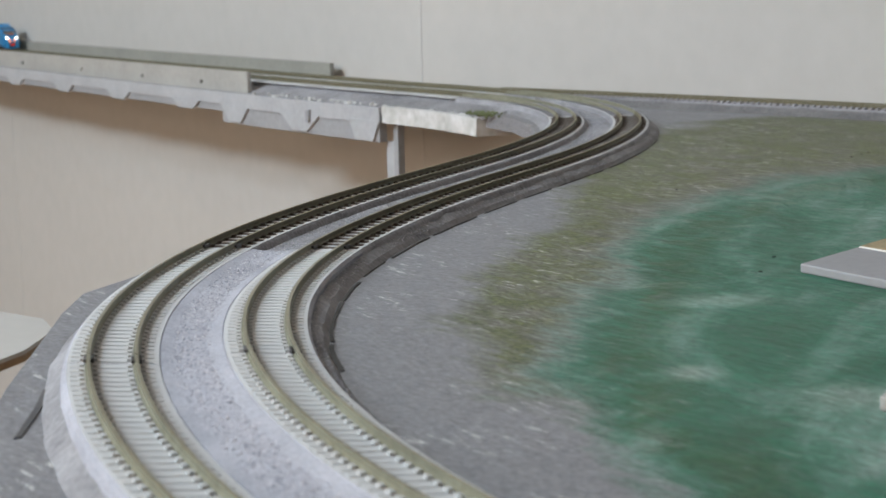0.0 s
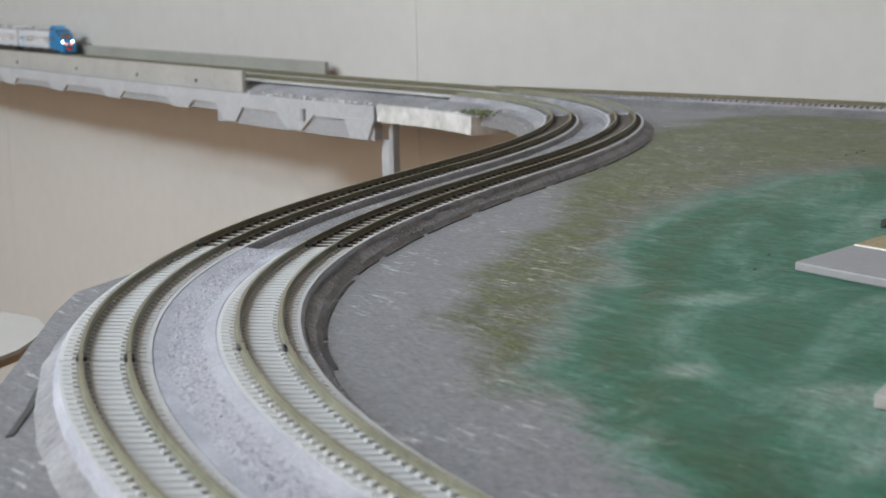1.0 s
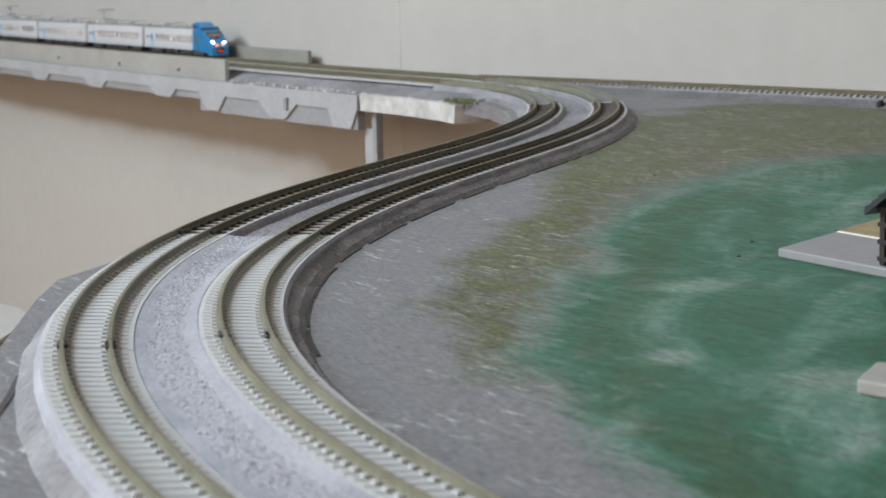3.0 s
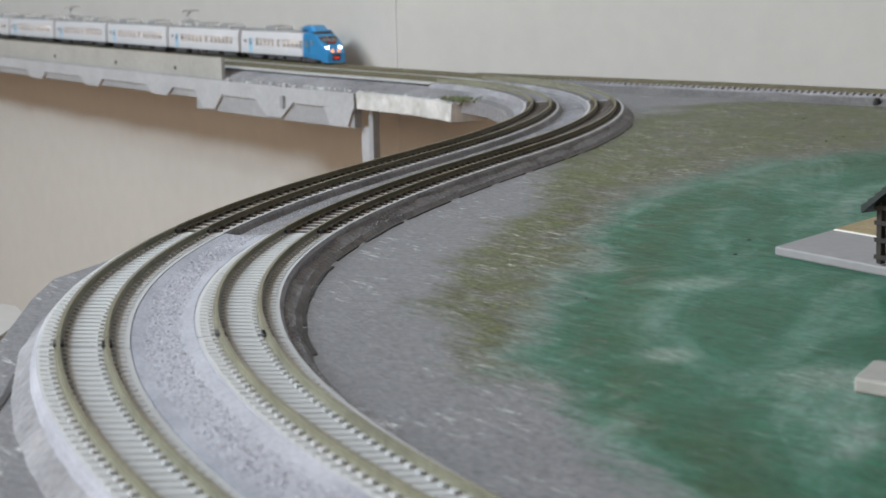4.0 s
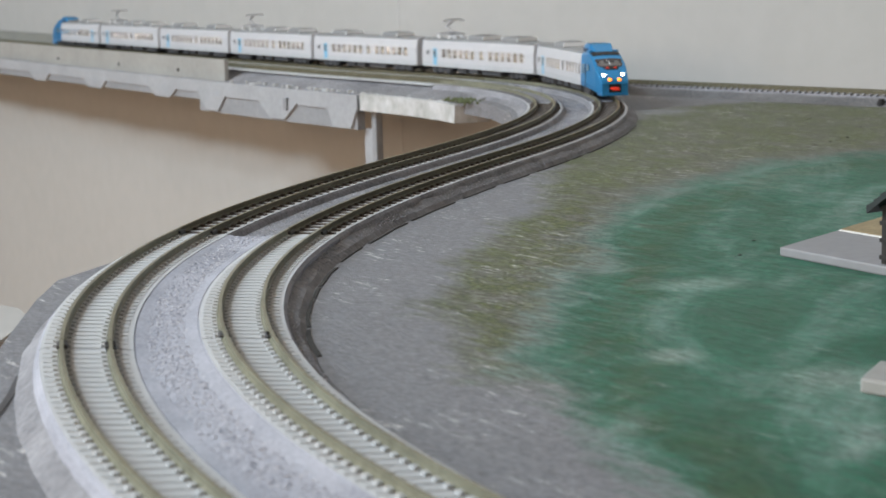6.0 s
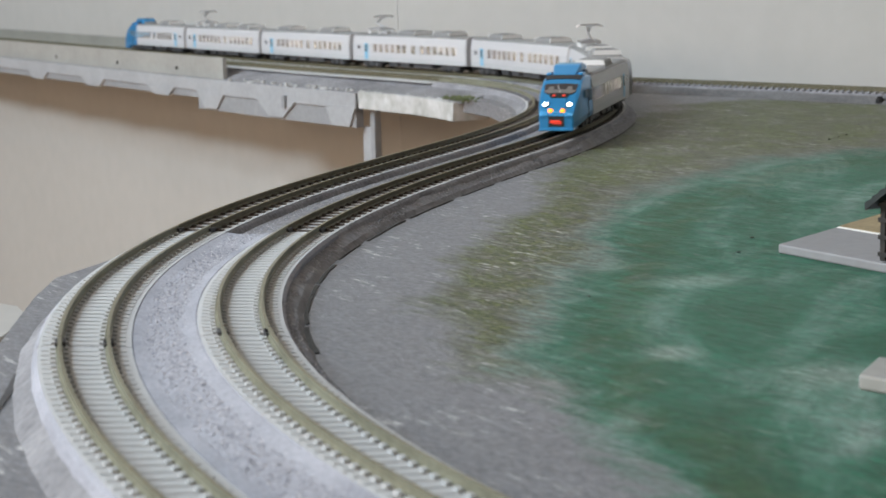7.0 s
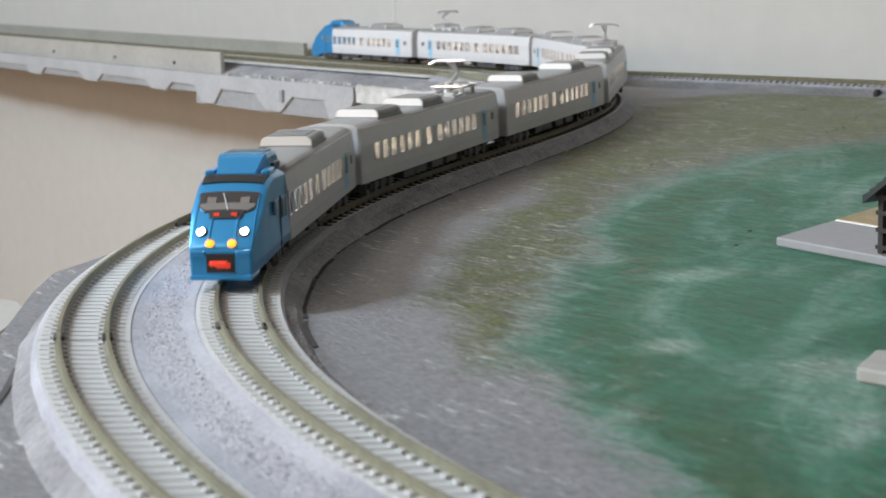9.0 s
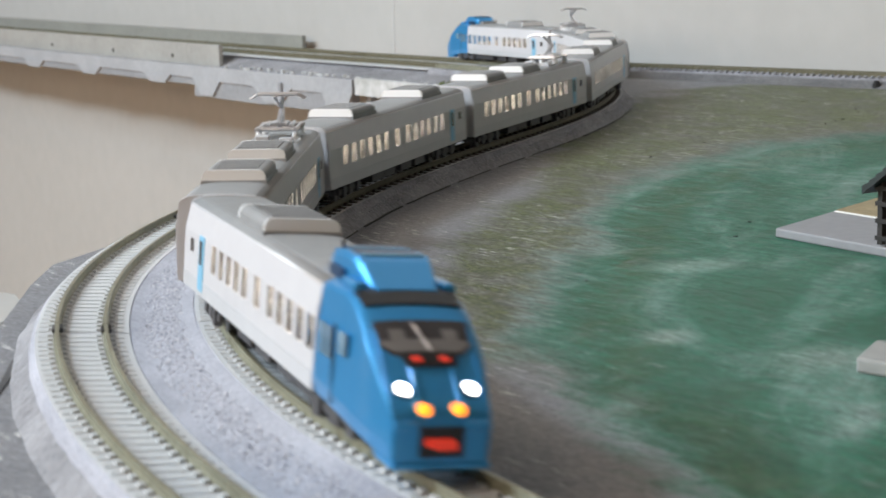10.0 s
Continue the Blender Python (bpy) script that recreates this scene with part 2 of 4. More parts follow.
    for px, py, rx, ry, amount in ((0.047, 0.360, 0.0085, 0.010, 0.5), (0.075, 0.337, 0.016, 0.014, 0.40), (0.040, 0.470, 0.012, 0.020, 0.35), (0.063, 0.440, 0.018, 0.012, 0.35)):
        sp = nt.nodes.new("ShaderNodeMapping")
        sp.vector_type = "TEXTURE"
        sp.inputs["Location"].default_value = (px, py, 0)
        sp.inputs["Scale"].default_value = (rx, ry, 10)
        link(nt, geo.outputs["Object"], sp.inputs["Vector"])
        sl = nt.nodes.new("ShaderNodeVectorMath")
        sl.operation = "LENGTH"
        link(nt, sp.outputs["Vector"], sl.inputs[0])
        blot = math_node(nt, "MULTIPLY", ramp(nt, sl.outputs["Value"], [(0.2, (1, 1, 1)), (1.0, (0, 0, 0))]), ramp(nt, brush, [(0.32, (0.1, 0.1, 0.1)), (0.62, (1, 1, 1))]))
        green = mix(nt, math_node(nt, "MULTIPLY", blot, amount), green, (0.42, 0.45, 0.43))
    green = mix(nt, 0.22, green, ramp(nt, brush, [(0.3, (0.12, 0.12, 0.12)), (0.7, (0.85, 0.85, 0.85))]), "OVERLAY")
    green = mix(nt, 0.25, green, ramp(nt, sweep_, [(0.36, (0.1, 0.1, 0.1)), (0.64, (0.9, 0.9, 0.9))]), "OVERLAY")
    mist = mix(nt, math_node(nt, "MULTIPLY", ramp(nt, brush, [(0.38, (0.25, 0.25, 0.25)), (0.62, (0.9, 0.9, 0.9))]), along(0.46, 0.60, 1.0, 0.3)), taupe, (0.18, 0.27, 0.245))
    f1 = ramp(nt, math_node(nt, "MULTIPLY", dd, 0.5), [(0.500, (0, 0, 0)), (0.542, (1, 1, 1))])
    fm = ramp(nt, math_node(nt, "MULTIPLY", dd, 0.5), [(0.528, (0, 0, 0)), (0.568, (1, 1, 1))])
    f2 = ramp(nt, math_node(nt, "MULTIPLY", dshore, 0.5), [(0.625, (0, 0, 0)), (0.668, (1, 1, 1))])
    col = mix(nt, f1, green, mist)
    col = mix(nt, fm, col, shore)
    col = mix(nt, f2, col, grey)
    # fine scratches whose bright glints are painted into the base colour
    scratch_glint = ramp(nt, noise_tex(nt, 330, 5, 0.8, (0.30, 1.8, 1), -56), [(0.57, (0, 0, 0)), (0.66, (1, 1, 1))])
    near = ramp(nt, noise_tex(nt, 30, 2), [(0.45, (0.06, 0.06, 0.06)), (0.59, (1, 1, 1))])
    col = mix(nt, math_node(nt, "MULTIPLY", math_node(nt, "MULTIPLY", scratch_glint, near), math_node(nt, "ADD", math_node(nt, "MULTIPLY", fm, 0.8), 0.2)), col, (0.62, 0.62, 0.62))
    col = mix(nt, 0.55, col, ramp(nt, fine, [(0.3, (0.15, 0.15, 0.15)), (0.7, (0.85, 0.85, 0.85))]), "OVERLAY")
    link(nt, col, b.inputs["Base Color"])
    link(nt, ramp(nt, brush, [(0.3, (0.42, 0.42, 0.42)), (0.7, (0.64, 0.64, 0.64))]), b.inputs["Roughness"])
    b.inputs["Specular IOR Level"].default_value = 0.28
    bump(nt, b, math_node(nt, "ADD", brush, math_node(nt, "MULTIPLY", fine, 0.4)), 0.0009, 0.55)
    return m


M_GROUND = ground_material()


# ---------------------------------------------------------------- mesh helpers
def part(name, bm, material, parent=None, label="", smooth=False):
    bmesh.ops.recalc_face_normals(bm, faces=bm.faces)
    me = bpy.data.meshes.new(name)
    bm.to_mesh(me)
    bm.free()
    for mat in material if isinstance(material, (list, tuple)) else (material,):
        me.materials.append(mat)
    if smooth:
        for p_ in me.polygons:
            p_.use_smooth = smooth is True or abs(p_.normal.z) < smooth
    ob = new(name, me)
    if parent is not None:
        ob.parent = parent
    if label:
        ob["label"] = label
    return ob


def empty(name):
    return new(name)


def add_box(bm, x0, x1, y0, y1, z0, z1, bevel=0.0, m=None):
    vs = [bm.verts.new((x, y, z)) for x in (x0, x1) for y in (y0, y1) for z in (z0, z1)]
    fs = [bm.faces.new([vs[i] for i in f]) for f in
          ((0, 1, 3, 2), (4, 6, 7, 5), (0, 4, 5, 1), (2, 3, 7, 6), (0, 2, 6, 4), (1, 5, 7, 3))]
    if bevel:
        es = {e_ for f in fs for e_ in f.edges}
        res = bmesh.ops.bevel(bm, geom=list(es), offset=bevel, segments=2, affect="EDGES", profile=0.5)
        vs = list({v_ for f in res["faces"] for v_ in f.verts} | {v_ for v_ in vs if v_.is_valid})
    if m is not None:
        bmesh.ops.transform(bm, matrix=m, verts=[v_ for v_ in vs if v_.is_valid])
    return vs


def box(x0, x1, y0, y1, z0, z1, bevel=0.0, m=None):
    bm = bmesh.new()
    add_box(bm, x0, x1, y0, y1, z0, z1, bevel, m)
    return bm


def prism(points, z0, z1):
    """A plan outline raised from z0 to z1."""
    bm = bmesh.new()
    lo = [bm.verts.new((x, y, z0)) for x, y in points]
    hi = [bm.verts.new((x, y, z1)) for x, y in points]
    n = len(points)
    bm.faces.new(hi)
    bm.faces.new(lo[::-1])
    for i in range(n):
        bm.faces.new((lo[i], lo[(i + 1) % n], hi[(i + 1) % n], hi[i]))
    return bm


def loft(rings, close_ring=True, caps=True):
    bm = bmesh.new()
    rows = [[bm.verts.new(p_) for p_ in ring] for ring in rings]
    n = len(rows[0])
    for a, b in zip(rows, rows[1:]):
        for i in range(n if close_ring else n - 1):
            j = (i + 1) % n
            bm.faces.new((a[i], a[j], b[j], b[i]))
    if caps and close_ring:
        bm.faces.new(rows[0][::-1])
        bm.faces.new(rows[-1])
    return bm


def add_rod(bm, a, b, r, n=6):
    a, b = Vector(a), Vector(b)
    q = (b - a).to_track_quat("Z", "Y").to_matrix()
    ra = [bm.verts.new(a + q @ Vector((r * math.cos(k * math.tau / n), r * math.sin(k * math.tau / n), 0))) for k in range(n)]
    rb = [bm.verts.new(b + q @ Vector((r * math.cos(k * math.tau / n), r * math.sin(k * math.tau / n), 0))) for k in range(n)]
    for i in range(n):
        j = (i + 1) % n
        bm.faces.new((ra[i], ra[j], rb[j], rb[i]))
    bm.faces.new(ra[::-1])
    bm.faces.new(rb)


# ---------------------------------------------------------------- the line of the railway
# curvature (1/m) along the middle of the track on which the train runs, from the foreground to the far end of the viaduct
KS = (-0.5, 0.0, 0.12, 0.2, 0.28, 0.36, 0.44, 0.52, 0.60, 0.68, 0.76, 0.84, 0.92, 1.0, 1.08, 1.16, 3.4)
KV = (-1.9, -1.877, -2.697, -2.919, -2.011, -1.194, -0.339, 1.133, 1.504, 2.13, 2.9, 2.955, 1.981, 0.415, -0.723, -0.045, 0.0)
DS = 0.002
_s = np.arange(-0.5, 3.4, DS)
_k = np.interp(_s, KS, KV)
_i0 = int(round(0.5 / DS))


def _cum(v_):
    c_ = np.concatenate(([0], np.cumsum((v_[1:] + v_[:-1]) / 2 * DS)))
    return c_ - c_[_i0]


_th = 2.05634 + _cum(_k)
_x = 0.001794 + _cum(np.cos(_th))
_y = 0.24312 + _cum(np.sin(_th))


def at(s, off=0.0):
    """Plan place on the line: s metres along it, off metres to its left; and the heading there."""
    x, y, th = np.interp(s, _s, _x), np.interp(s, _s, _y), np.interp(s, _s, _th)
    return x - off * math.sin(th), y + off * math.cos(th), th


def cant(s):
    """Banking of the near curve, in radians: the outer rail climbs as the curve tightens."""
    u = min(1.0, max(0.0, (0.25 - s) / 0.18))
    return radians(6.0) * u * u * (3 - 2 * u)


def banked(s, off):
    """Height that the banking adds at an offset; each track turns about its inner rail."""
    inner, outer = 0.0096 + 0.00485, -0.0096 + 0.00485
    if off <= 0.0096:
        lift = max(-0.0096, off) + 0.00485
    elif off >= 0.0234:
        lift = min(0.0096, off - 0.033) + 0.00485
    else:
        lift = inner + (outer - inner) * (off - 0.0096) / 0.0138
    return math.tan(cant(s)) * lift


def sweep(profile, s0, s1, step=0.008, path=at):
    """A closed outline of (offset, height) carried along the line."""
    n = max(2, int(math.ceil((s1 - s0) / step)) + 1)
    rings = []
    for k in range(n):
        s = s0 + (s1 - s0) * k / (n - 1)
        ring = []
        for o, z in profile:
            x, y, _ = path(s, o)
            ring.append((x, y, z + (banked(s, o) if path is at and s < 0.26 and z > -0.005 else 0.0)))
        rings.append(ring)
    return loft(rings)


GAUGE, SPACING = 0.0097, 0.033
RAIL_PROFILE = ((-0.0008, -0.0020), (0.0008, -0.0020), (0.0008, -0.0017), (0.00028, -0.0014), (0.00028, -0.0006),
                (0.00042, -0.0004), (0.00042, -0.00005), (0.00034, 0.0), (-0.00034, 0.0), (-0.00042, -0.00005),
                (-0.00042, -0.0004), (-0.00028, -0.0006), (-0.00028, -0.0014), (-0.0008, -0.0017))


def add_rail(parent, off, s0, s1, path=at, step=0.008, label="", web=None, top=None):
    bm = sweep([(off + o, z) for o, z in RAIL_PROFILE], s0, s1, step, path)
    n = len(RAIL_PROFILE)
    ob = part("rail", bm, (top or M_RAIL, web or M_RAILSIDE), parent, label)
    for p_ in ob.data.polygons:
        p_.material_index = 0 if p_.normal.z > 0.7 and p_.area > 0 and p_.index % n in (7, 6, 8) else 1
    return ob


def sleeper_mesh(name, length, width, material, chairs=True):
    bm = box(-width / 2, width / 2, -length / 2, length / 2, -0.0033, -0.0020)
    if chairs:
        for side in (-1, 1):
            for o in (-0.0013, 0.0013):
                y = side * GAUGE / 2 + o
                add_box(bm, -width * 0.36, width * 0.36, y - 0.0005, y + 0.0005, -0.0020, -0.0015)
    bmesh.ops.recalc_face_normals(bm, faces=bm.faces)
    me = bpy.data.meshes.new(name)
    bm.to_mesh(me)
    bm.free()
    me.materials.append(material)
    return me


SLEEPER_PALE = sleeper_mesh("sleeper_pale", 0.0170, 0.0025, M_SLEEPER_PALE)
SLEEPER_GREY = sleeper_mesh("sleeper_grey", 0.0170, 0.0022, M_BED_DARK)
SLEEPER_DARK = sleeper_mesh("sleeper_dark", 0.0158, 0.0019, M_SLEEPER_DARK)


def add_sleepers(parent, me, off, s0, s1, pitch, path=at):
    n = int((s1 - s0) / pitch)
    for k in range(n):
        x, y, th = path(s0 + (k + 0.5) * pitch, off)
        ob = new("sleeper", me)
        ob.parent = parent
        c_ = cant(s0 + (k + 0.5) * pitch) if path is at else 0.0
        ob.matrix_basis = pose(x, y, math.tan(c_) * 0.00485, math.degrees(c_), 0, math.degrees(th))


def join_sleepers(parent, off, s0, s1, pitch, material, path=at):
    bm = bmesh.new()
    n = int((s1 - s0) / pitch)
    for k in range(n):
        x, y, th = path(s0 + (k + 0.5) * pitch, off)
        add_box(bm, -0.0009, 0.0009, -0.0082, 0.0082, -0.0033, -0.0020, 0, pose(x, y, 0, 0, 0, math.degrees(th)))
    ob = part("sleeper_moulding", bm, material, parent)
    ob["kind"] = "stuff"
    return ob


GROUND_Z = -0.007


# ---------------------------------------------------------------- room
def frame_of(e, n):
    return Matrix(((e.x, n.x, 0, WALL_P.x), (e.y, n.y, 0, WALL_P.y), (0, 0, 1, 0), (0, 0, 0, 1)))


def room():
    """Back wall in two runs that meet at a joint, and the plain, unseen rest of the room behind the camera, toned to
    set the bounce light.
    """
    def rot_box(name, base, e0, e1, n0, n1, z0, z1, mat, label):
        ob = part(name, box(e0, e1, n0, n1, z0, z1, 0, base), mat)
        return tagged(ob, label, name.split("_")[0], kind="structure")

    right, left = frame_of(E, N), frame_of(E2, N2)
    rot_box("wall_north", right, 0.0, 0.62, 0.0, 0.12, FLOOR_Z, CEIL_Z, M_WALL, "cream painted panel wall behind the layout")
    # out of view; darker than the cream run to cut bounce from the right
    rot_box("wall_northeast", right, 0.62, 3.2, 0.0, 0.12, FLOOR_Z, CEIL_Z, M_ROOM, "plain unseen brown-grey wall toned for bounce")
    rot_box("wall_northwest", left, 0.0, 2.4, 0.0, 0.12, FLOOR_Z, CEIL_Z, M_WALL, "cream painted panel wall behind the viaduct")
    rot_box("wall_south", right, -3.2, 3.4, -3.4, -3.28, FLOOR_Z, CEIL_Z, M_ROOM, "plain unseen brown-grey wall toned for bounce")
    rot_box("wall_west", right, -2.9, -2.78, -3.4, 0.9, FLOOR_Z, CEIL_Z, M_ROOM, "plain unseen brown-grey wall toned for bounce")
    rot_box("wall_east", right, 3.2, 3.32, -3.4, 0.12, FLOOR_Z, CEIL_Z, M_ROOM, "plain unseen brown-grey wall toned for bounce")
    # unseen floor, its brown chosen to bounce warm light under the viaduct
    rot_box("floor", right, -3.2, 3.4, -3.4, 1.2, FLOOR_Z - 0.05, FLOOR_Z, M_FLOOR, "brown floor covering")
    rot_box("ceiling", right, -3.2, 3.4, -3.4, 1.2, CEIL_Z, CEIL_Z + 0.05, M_CEIL, "plain grey ceiling")


room()


def wall_seam(base, e):
    """A narrow dirty joint between two wall panels."""
    ob = part("trim", box(e - 0.0007, e + 0.0007, -0.0004, 0.0, FLOOR_Z, CEIL_Z, 0, base), M_SEAM)
    tagged(ob, "thin grey joint strip between wall panels", "trim", kind="structure")


wall_seam(frame_of(E, N), 0.0014)
wall_seam(frame_of(E2, N2), 0.939)


# ---------------------------------------------------------------- baseboard
def ground():
    left = [(-0.060, -0.40), (-0.080, 0.20), (-0.097, 0.36), (-0.1035, 0.441), (-0.104, 0.469), (-0.094, 0.497)]
    for s in np.arange(0.27, 0.68, 0.02):
        left.append(at(s, SPACING + 0.0165)[:2])
    left += [at(q, o)[:2] for q, o in ((0.69, 0.0495), (0.74, 0.051), (0.80, 0.054), (0.846, 0.058), (0.855, 0.046), (0.93, 0.032), (0.945, -0.020))]
    far = [tuple((WALL_P + E * 0.02 - N * 0.002).xy), tuple((WALL_P + E * 1.7 - N * 0.002).xy)]
    rim = left + far + [(0.95, -0.45)]
    ob = part("ground", prism(rim, GROUND_Z - 0.008, GROUND_Z), M_GROUND)
    tagged(ob, "grey painted baseboard with a brushed green pool and olive shore", "baseboard", kind="structure")


ground()


# ---------------------------------------------------------------- tracks
def grain_material():
    m, nt, b = nodes_of("stone_grains")
    geo = nt.nodes.new("ShaderNodeNewGeometry")
    col = ramp(nt, geo.outputs["Random Per Island"], [(0.0, (0.18, 0.185, 0.21)), (0.35, (0.32, 0.33, 0.38)), (0.85, (0.45, 0.46, 0.515)), (1.0, (0.66, 0.66, 0.68))])
    link(nt, col, b.inputs["Base Color"])
    b.inputs["Roughness"].default_value = 0.8
    return m


M_GRAIN = grain_material()
GRAIN_F = ((0, 2, 4), (2, 1, 4), (1, 3, 4), (3, 0, 4), (2, 0, 5), (1, 2, 5), (3, 1, 5), (0, 3, 5))


def grains(name, parent, count, s0, s1, o0, o1, height, small, large, label, seed):
    """Loose angular stones strewn over a strip of the line."""
    rng = random.Random(seed)
    verts, faces = [], []
    for k in range(count):
        s, o = rng.uniform(s0, s1), rng.uniform(o0, o1)
        x, y, _ = at(s, o)
        z = height(s, o)
        r = rng.uniform(small, large)
        a = rng.uniform(0, math.tau)
        c_, s_ = math.cos(a) * r, math.sin(a) * r
        q, h = rng.uniform(0.6, 1.0), r * rng.uniform(0.35, 0.75)
        n = len(verts)
        verts += [(x + c_, y + s_, z), (x - c_, y - s_, z), (x - s_ * q, y + c_ * q, z), (x + s_ * q, y - c_ * q, z), (x + c_ * 0.2, y, z + h), (x, y, z - h)]
        faces += [tuple(n + i for i in f) for f in GRAIN_F]
    me = bpy.data.meshes.new(name)
    me.from_pydata(verts, [], faces)
    me.materials.append(M_GRAIN)
    ob = new(name, me)
    ob.parent = parent
    ob["label"], ob["kind"] = label, "stuff"
    return ob


def ballast_top(s, o):
    return banked(s, o) - 0.0027


def double_track(s0, s1, label):
    th = empty("double_track")
    tagged(th, label, "model track", "pale double track sections")
    o0, o1 = -0.0093, SPACING + 0.0093
    bed = sweep(((-0.0100, GROUND_Z), (SPACING + 0.0118, GROUND_Z), (o1 + 0.0008, -0.0030), (o1, -0.00217), (SPACING - 0.0095, -0.00217),
                 (SPACING - 0.0105, -0.0033), (0.0105, -0.0033), (0.0095, -0.00217), (o0, -0.00217), (o0 - 0.0008, -0.0030)), s0, s1)
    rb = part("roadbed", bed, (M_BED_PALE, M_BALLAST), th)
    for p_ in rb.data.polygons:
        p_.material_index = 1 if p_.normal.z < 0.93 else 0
    part("ballast", sweep(((0.0097, -0.0036), (SPACING - 0.0097, -0.0036), (SPACING - 0.0098, -0.00225), (SPACING - 0.0128, -0.0027), (SPACING / 2, -0.0027), (0.0128, -0.0027), (0.0098, -0.00225)), s0, s1 + 0.0004),
         M_BALLAST, th, "blue-grey granular ballast between the tracks")
    grains("ballast_grain", th, int((s1 - s0) * 26000), s0, s1, 0.0099, SPACING - 0.0099, ballast_top, 0.00018, 0.00042, "blue-grey ballast stones", 5)
    for off in (0.0, SPACING):
        for r in (-GAUGE / 2, GAUGE / 2):
            add_rail(th, off + r, s0, s1, web=M_RAILPALE)
            for e_ in (s0, s1):
                x, y, h_ = at(e_, off + r)
                part("rail_joiner", box(-0.0022, 0.0022, -0.0011, 0.0011, -0.0021, -0.0008, 0.0002, pose(x, y, banked(e_, off + r), 0, 0, math.degrees(h_))), M_UNDER, th)
        add_sleepers(th, SLEEPER_PALE, off, s0, s1, 0.0039)
    return th


double_track(-0.24, 0.128, "pale concrete-sleepered double curved track on grey ballast")
double_track(0.1284, 0.272, "pale concrete-sleepered double curved track on grey ballast")


def single_track(off, s0, s1, sleepers_to, label, group="", web=None, top=None, sleeper=None, moulding=None):
    th = empty("single_track")
    tagged(th, label, "model track", group)
    prof = ((off - 0.0124, GROUND_Z), (off + 0.0124, GROUND_Z), (off + 0.0098, -0.0030), (off + 0.0090, -0.0023),
            (off - 0.0090, -0.0023), (off - 0.0098, -0.0030))
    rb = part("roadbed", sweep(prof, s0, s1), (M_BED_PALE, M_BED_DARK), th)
    # faces that point up get the pale grey, slopes the dark grey
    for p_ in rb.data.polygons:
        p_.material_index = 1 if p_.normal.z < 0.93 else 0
    for r in (-GAUGE / 2, GAUGE / 2):
        add_rail(th, off + r, s0, s1, web=web, top=top or M_RAILOLIVE)
    add_sleepers(th, sleeper or SLEEPER_DARK, off, s0, sleepers_to, 0.0058)
    if sleepers_to < s1:
        join_sleepers(th, off, sleepers_to, s1, 0.0058, moulding or M_SLEEPER_DARK)
    return th


for o_ in (0.0, SPACING):
    single_track(o_, 0.2725, 0.735, 0.735, "brown-sleepered single curved track on dark grey roadbed", "dark single tracks")
    # rails here show their lit side; that brightness is put into the colour
    single_track(o_, 0.7352, 0.93, 0.86, "single track round the far bend, its rails coloured as lit", "bend tracks", M_RAILPALE, M_RAIL, SLEEPER_GREY, M_BED_DARK)


def rough_sweep(profile, s0, s1, amount, step=0.004):
    """A sweep whose skin is uneven, as of hand-laid plaster."""
    bm = sweep(profile, s0, s1, step)
    for v_ in bm.verts:
        n_ = noise.noise(Vector((v_.co.x, v_.co.y, v_.co.z)) * 90) + 0.5 * noise.noise(Vector((v_.co.x, v_.co.y, v_.co.z)) * 260)
        v_.co.x += n_ * amount
        v_.co.y += n_ * amount * 0.4
        v_.co.z += 0.35 * n_ * amount if v_.co.z > GROUND_Z + 0.001 else 0
    return bm


def bank():
    """The grey bank under and beside the tracks."""
    ob = part("embankment", rough_sweep(((-0.0148, GROUND_Z - 0.0006), (SPACING + 0.0152, GROUND_Z - 0.0006), (SPACING + 0.0105, -0.0046),
                                         (SPACING / 2, -0.0044), (-0.0095, -0.0036), (-0.0104, -0.0040), (-0.0128, -0.0056)), -0.12, 0.95, 0.0006), M_EARTH)
    tagged(ob, "dark grey textured plaster embankment under the tracks", "embankment", kind="structure")
    return ob


EMBANKMENT = bank()


def foot_gap():
    """The dark, broken joint between the embankment and the painted board; the strips carry its shade as colour."""
    rnd = random.Random(17)
    s = 0.13
    while s < 0.62:
        e = s + rnd.uniform(0.012, 0.045)
        o = -0.0149 + rnd.uniform(-0.0003, 0.0003)
        w = rnd.uniform(0.0002, 0.0006)
        part("joint_gap", rough_sweep(((o - w, GROUND_Z - 0.0010), (o + w, GROUND_Z - 0.0010), (o + w, GROUND_Z + 0.0002), (o - w, GROUND_Z + 0.0003)), s, e, 0.0004), M_GAP, EMBANKMENT)
        s = e + rnd.uniform(0.0, 0.010)


M_GAP = surface("dark_joint_shade", (0.06, 0.058, 0.055), (0.025, 0.024, 0.023), 500, 0.9, large=80)
foot_gap()


def slope_top(s, o):
    return -0.0040 - (-0.0104 - o) / 0.0024 * 0.0016


grains("loose_stone", EMBANKMENT, 3200, 0.08, 0.92, -0.0128, -0.0102, slope_top, 0.00010, 0.00030, "pale and dark grit stuck in the plaster", 8)
grains("loose_stone", EMBANKMENT, 6500, 0.274, 0.92, 0.0112, SPACING - 0.0112, lambda s, o: -0.0043, 0.00010, 0.00034, "pale and dark grit stuck in the plaster", 9)


# ---------------------------------------------------------------- viaduct
def span(o0, o1, z0, z1, s0, s1, step=0.02):
    return sweep(((o0, z0), (o1, z0), (o1, z1), (o0, z1)), s0, s1, step)


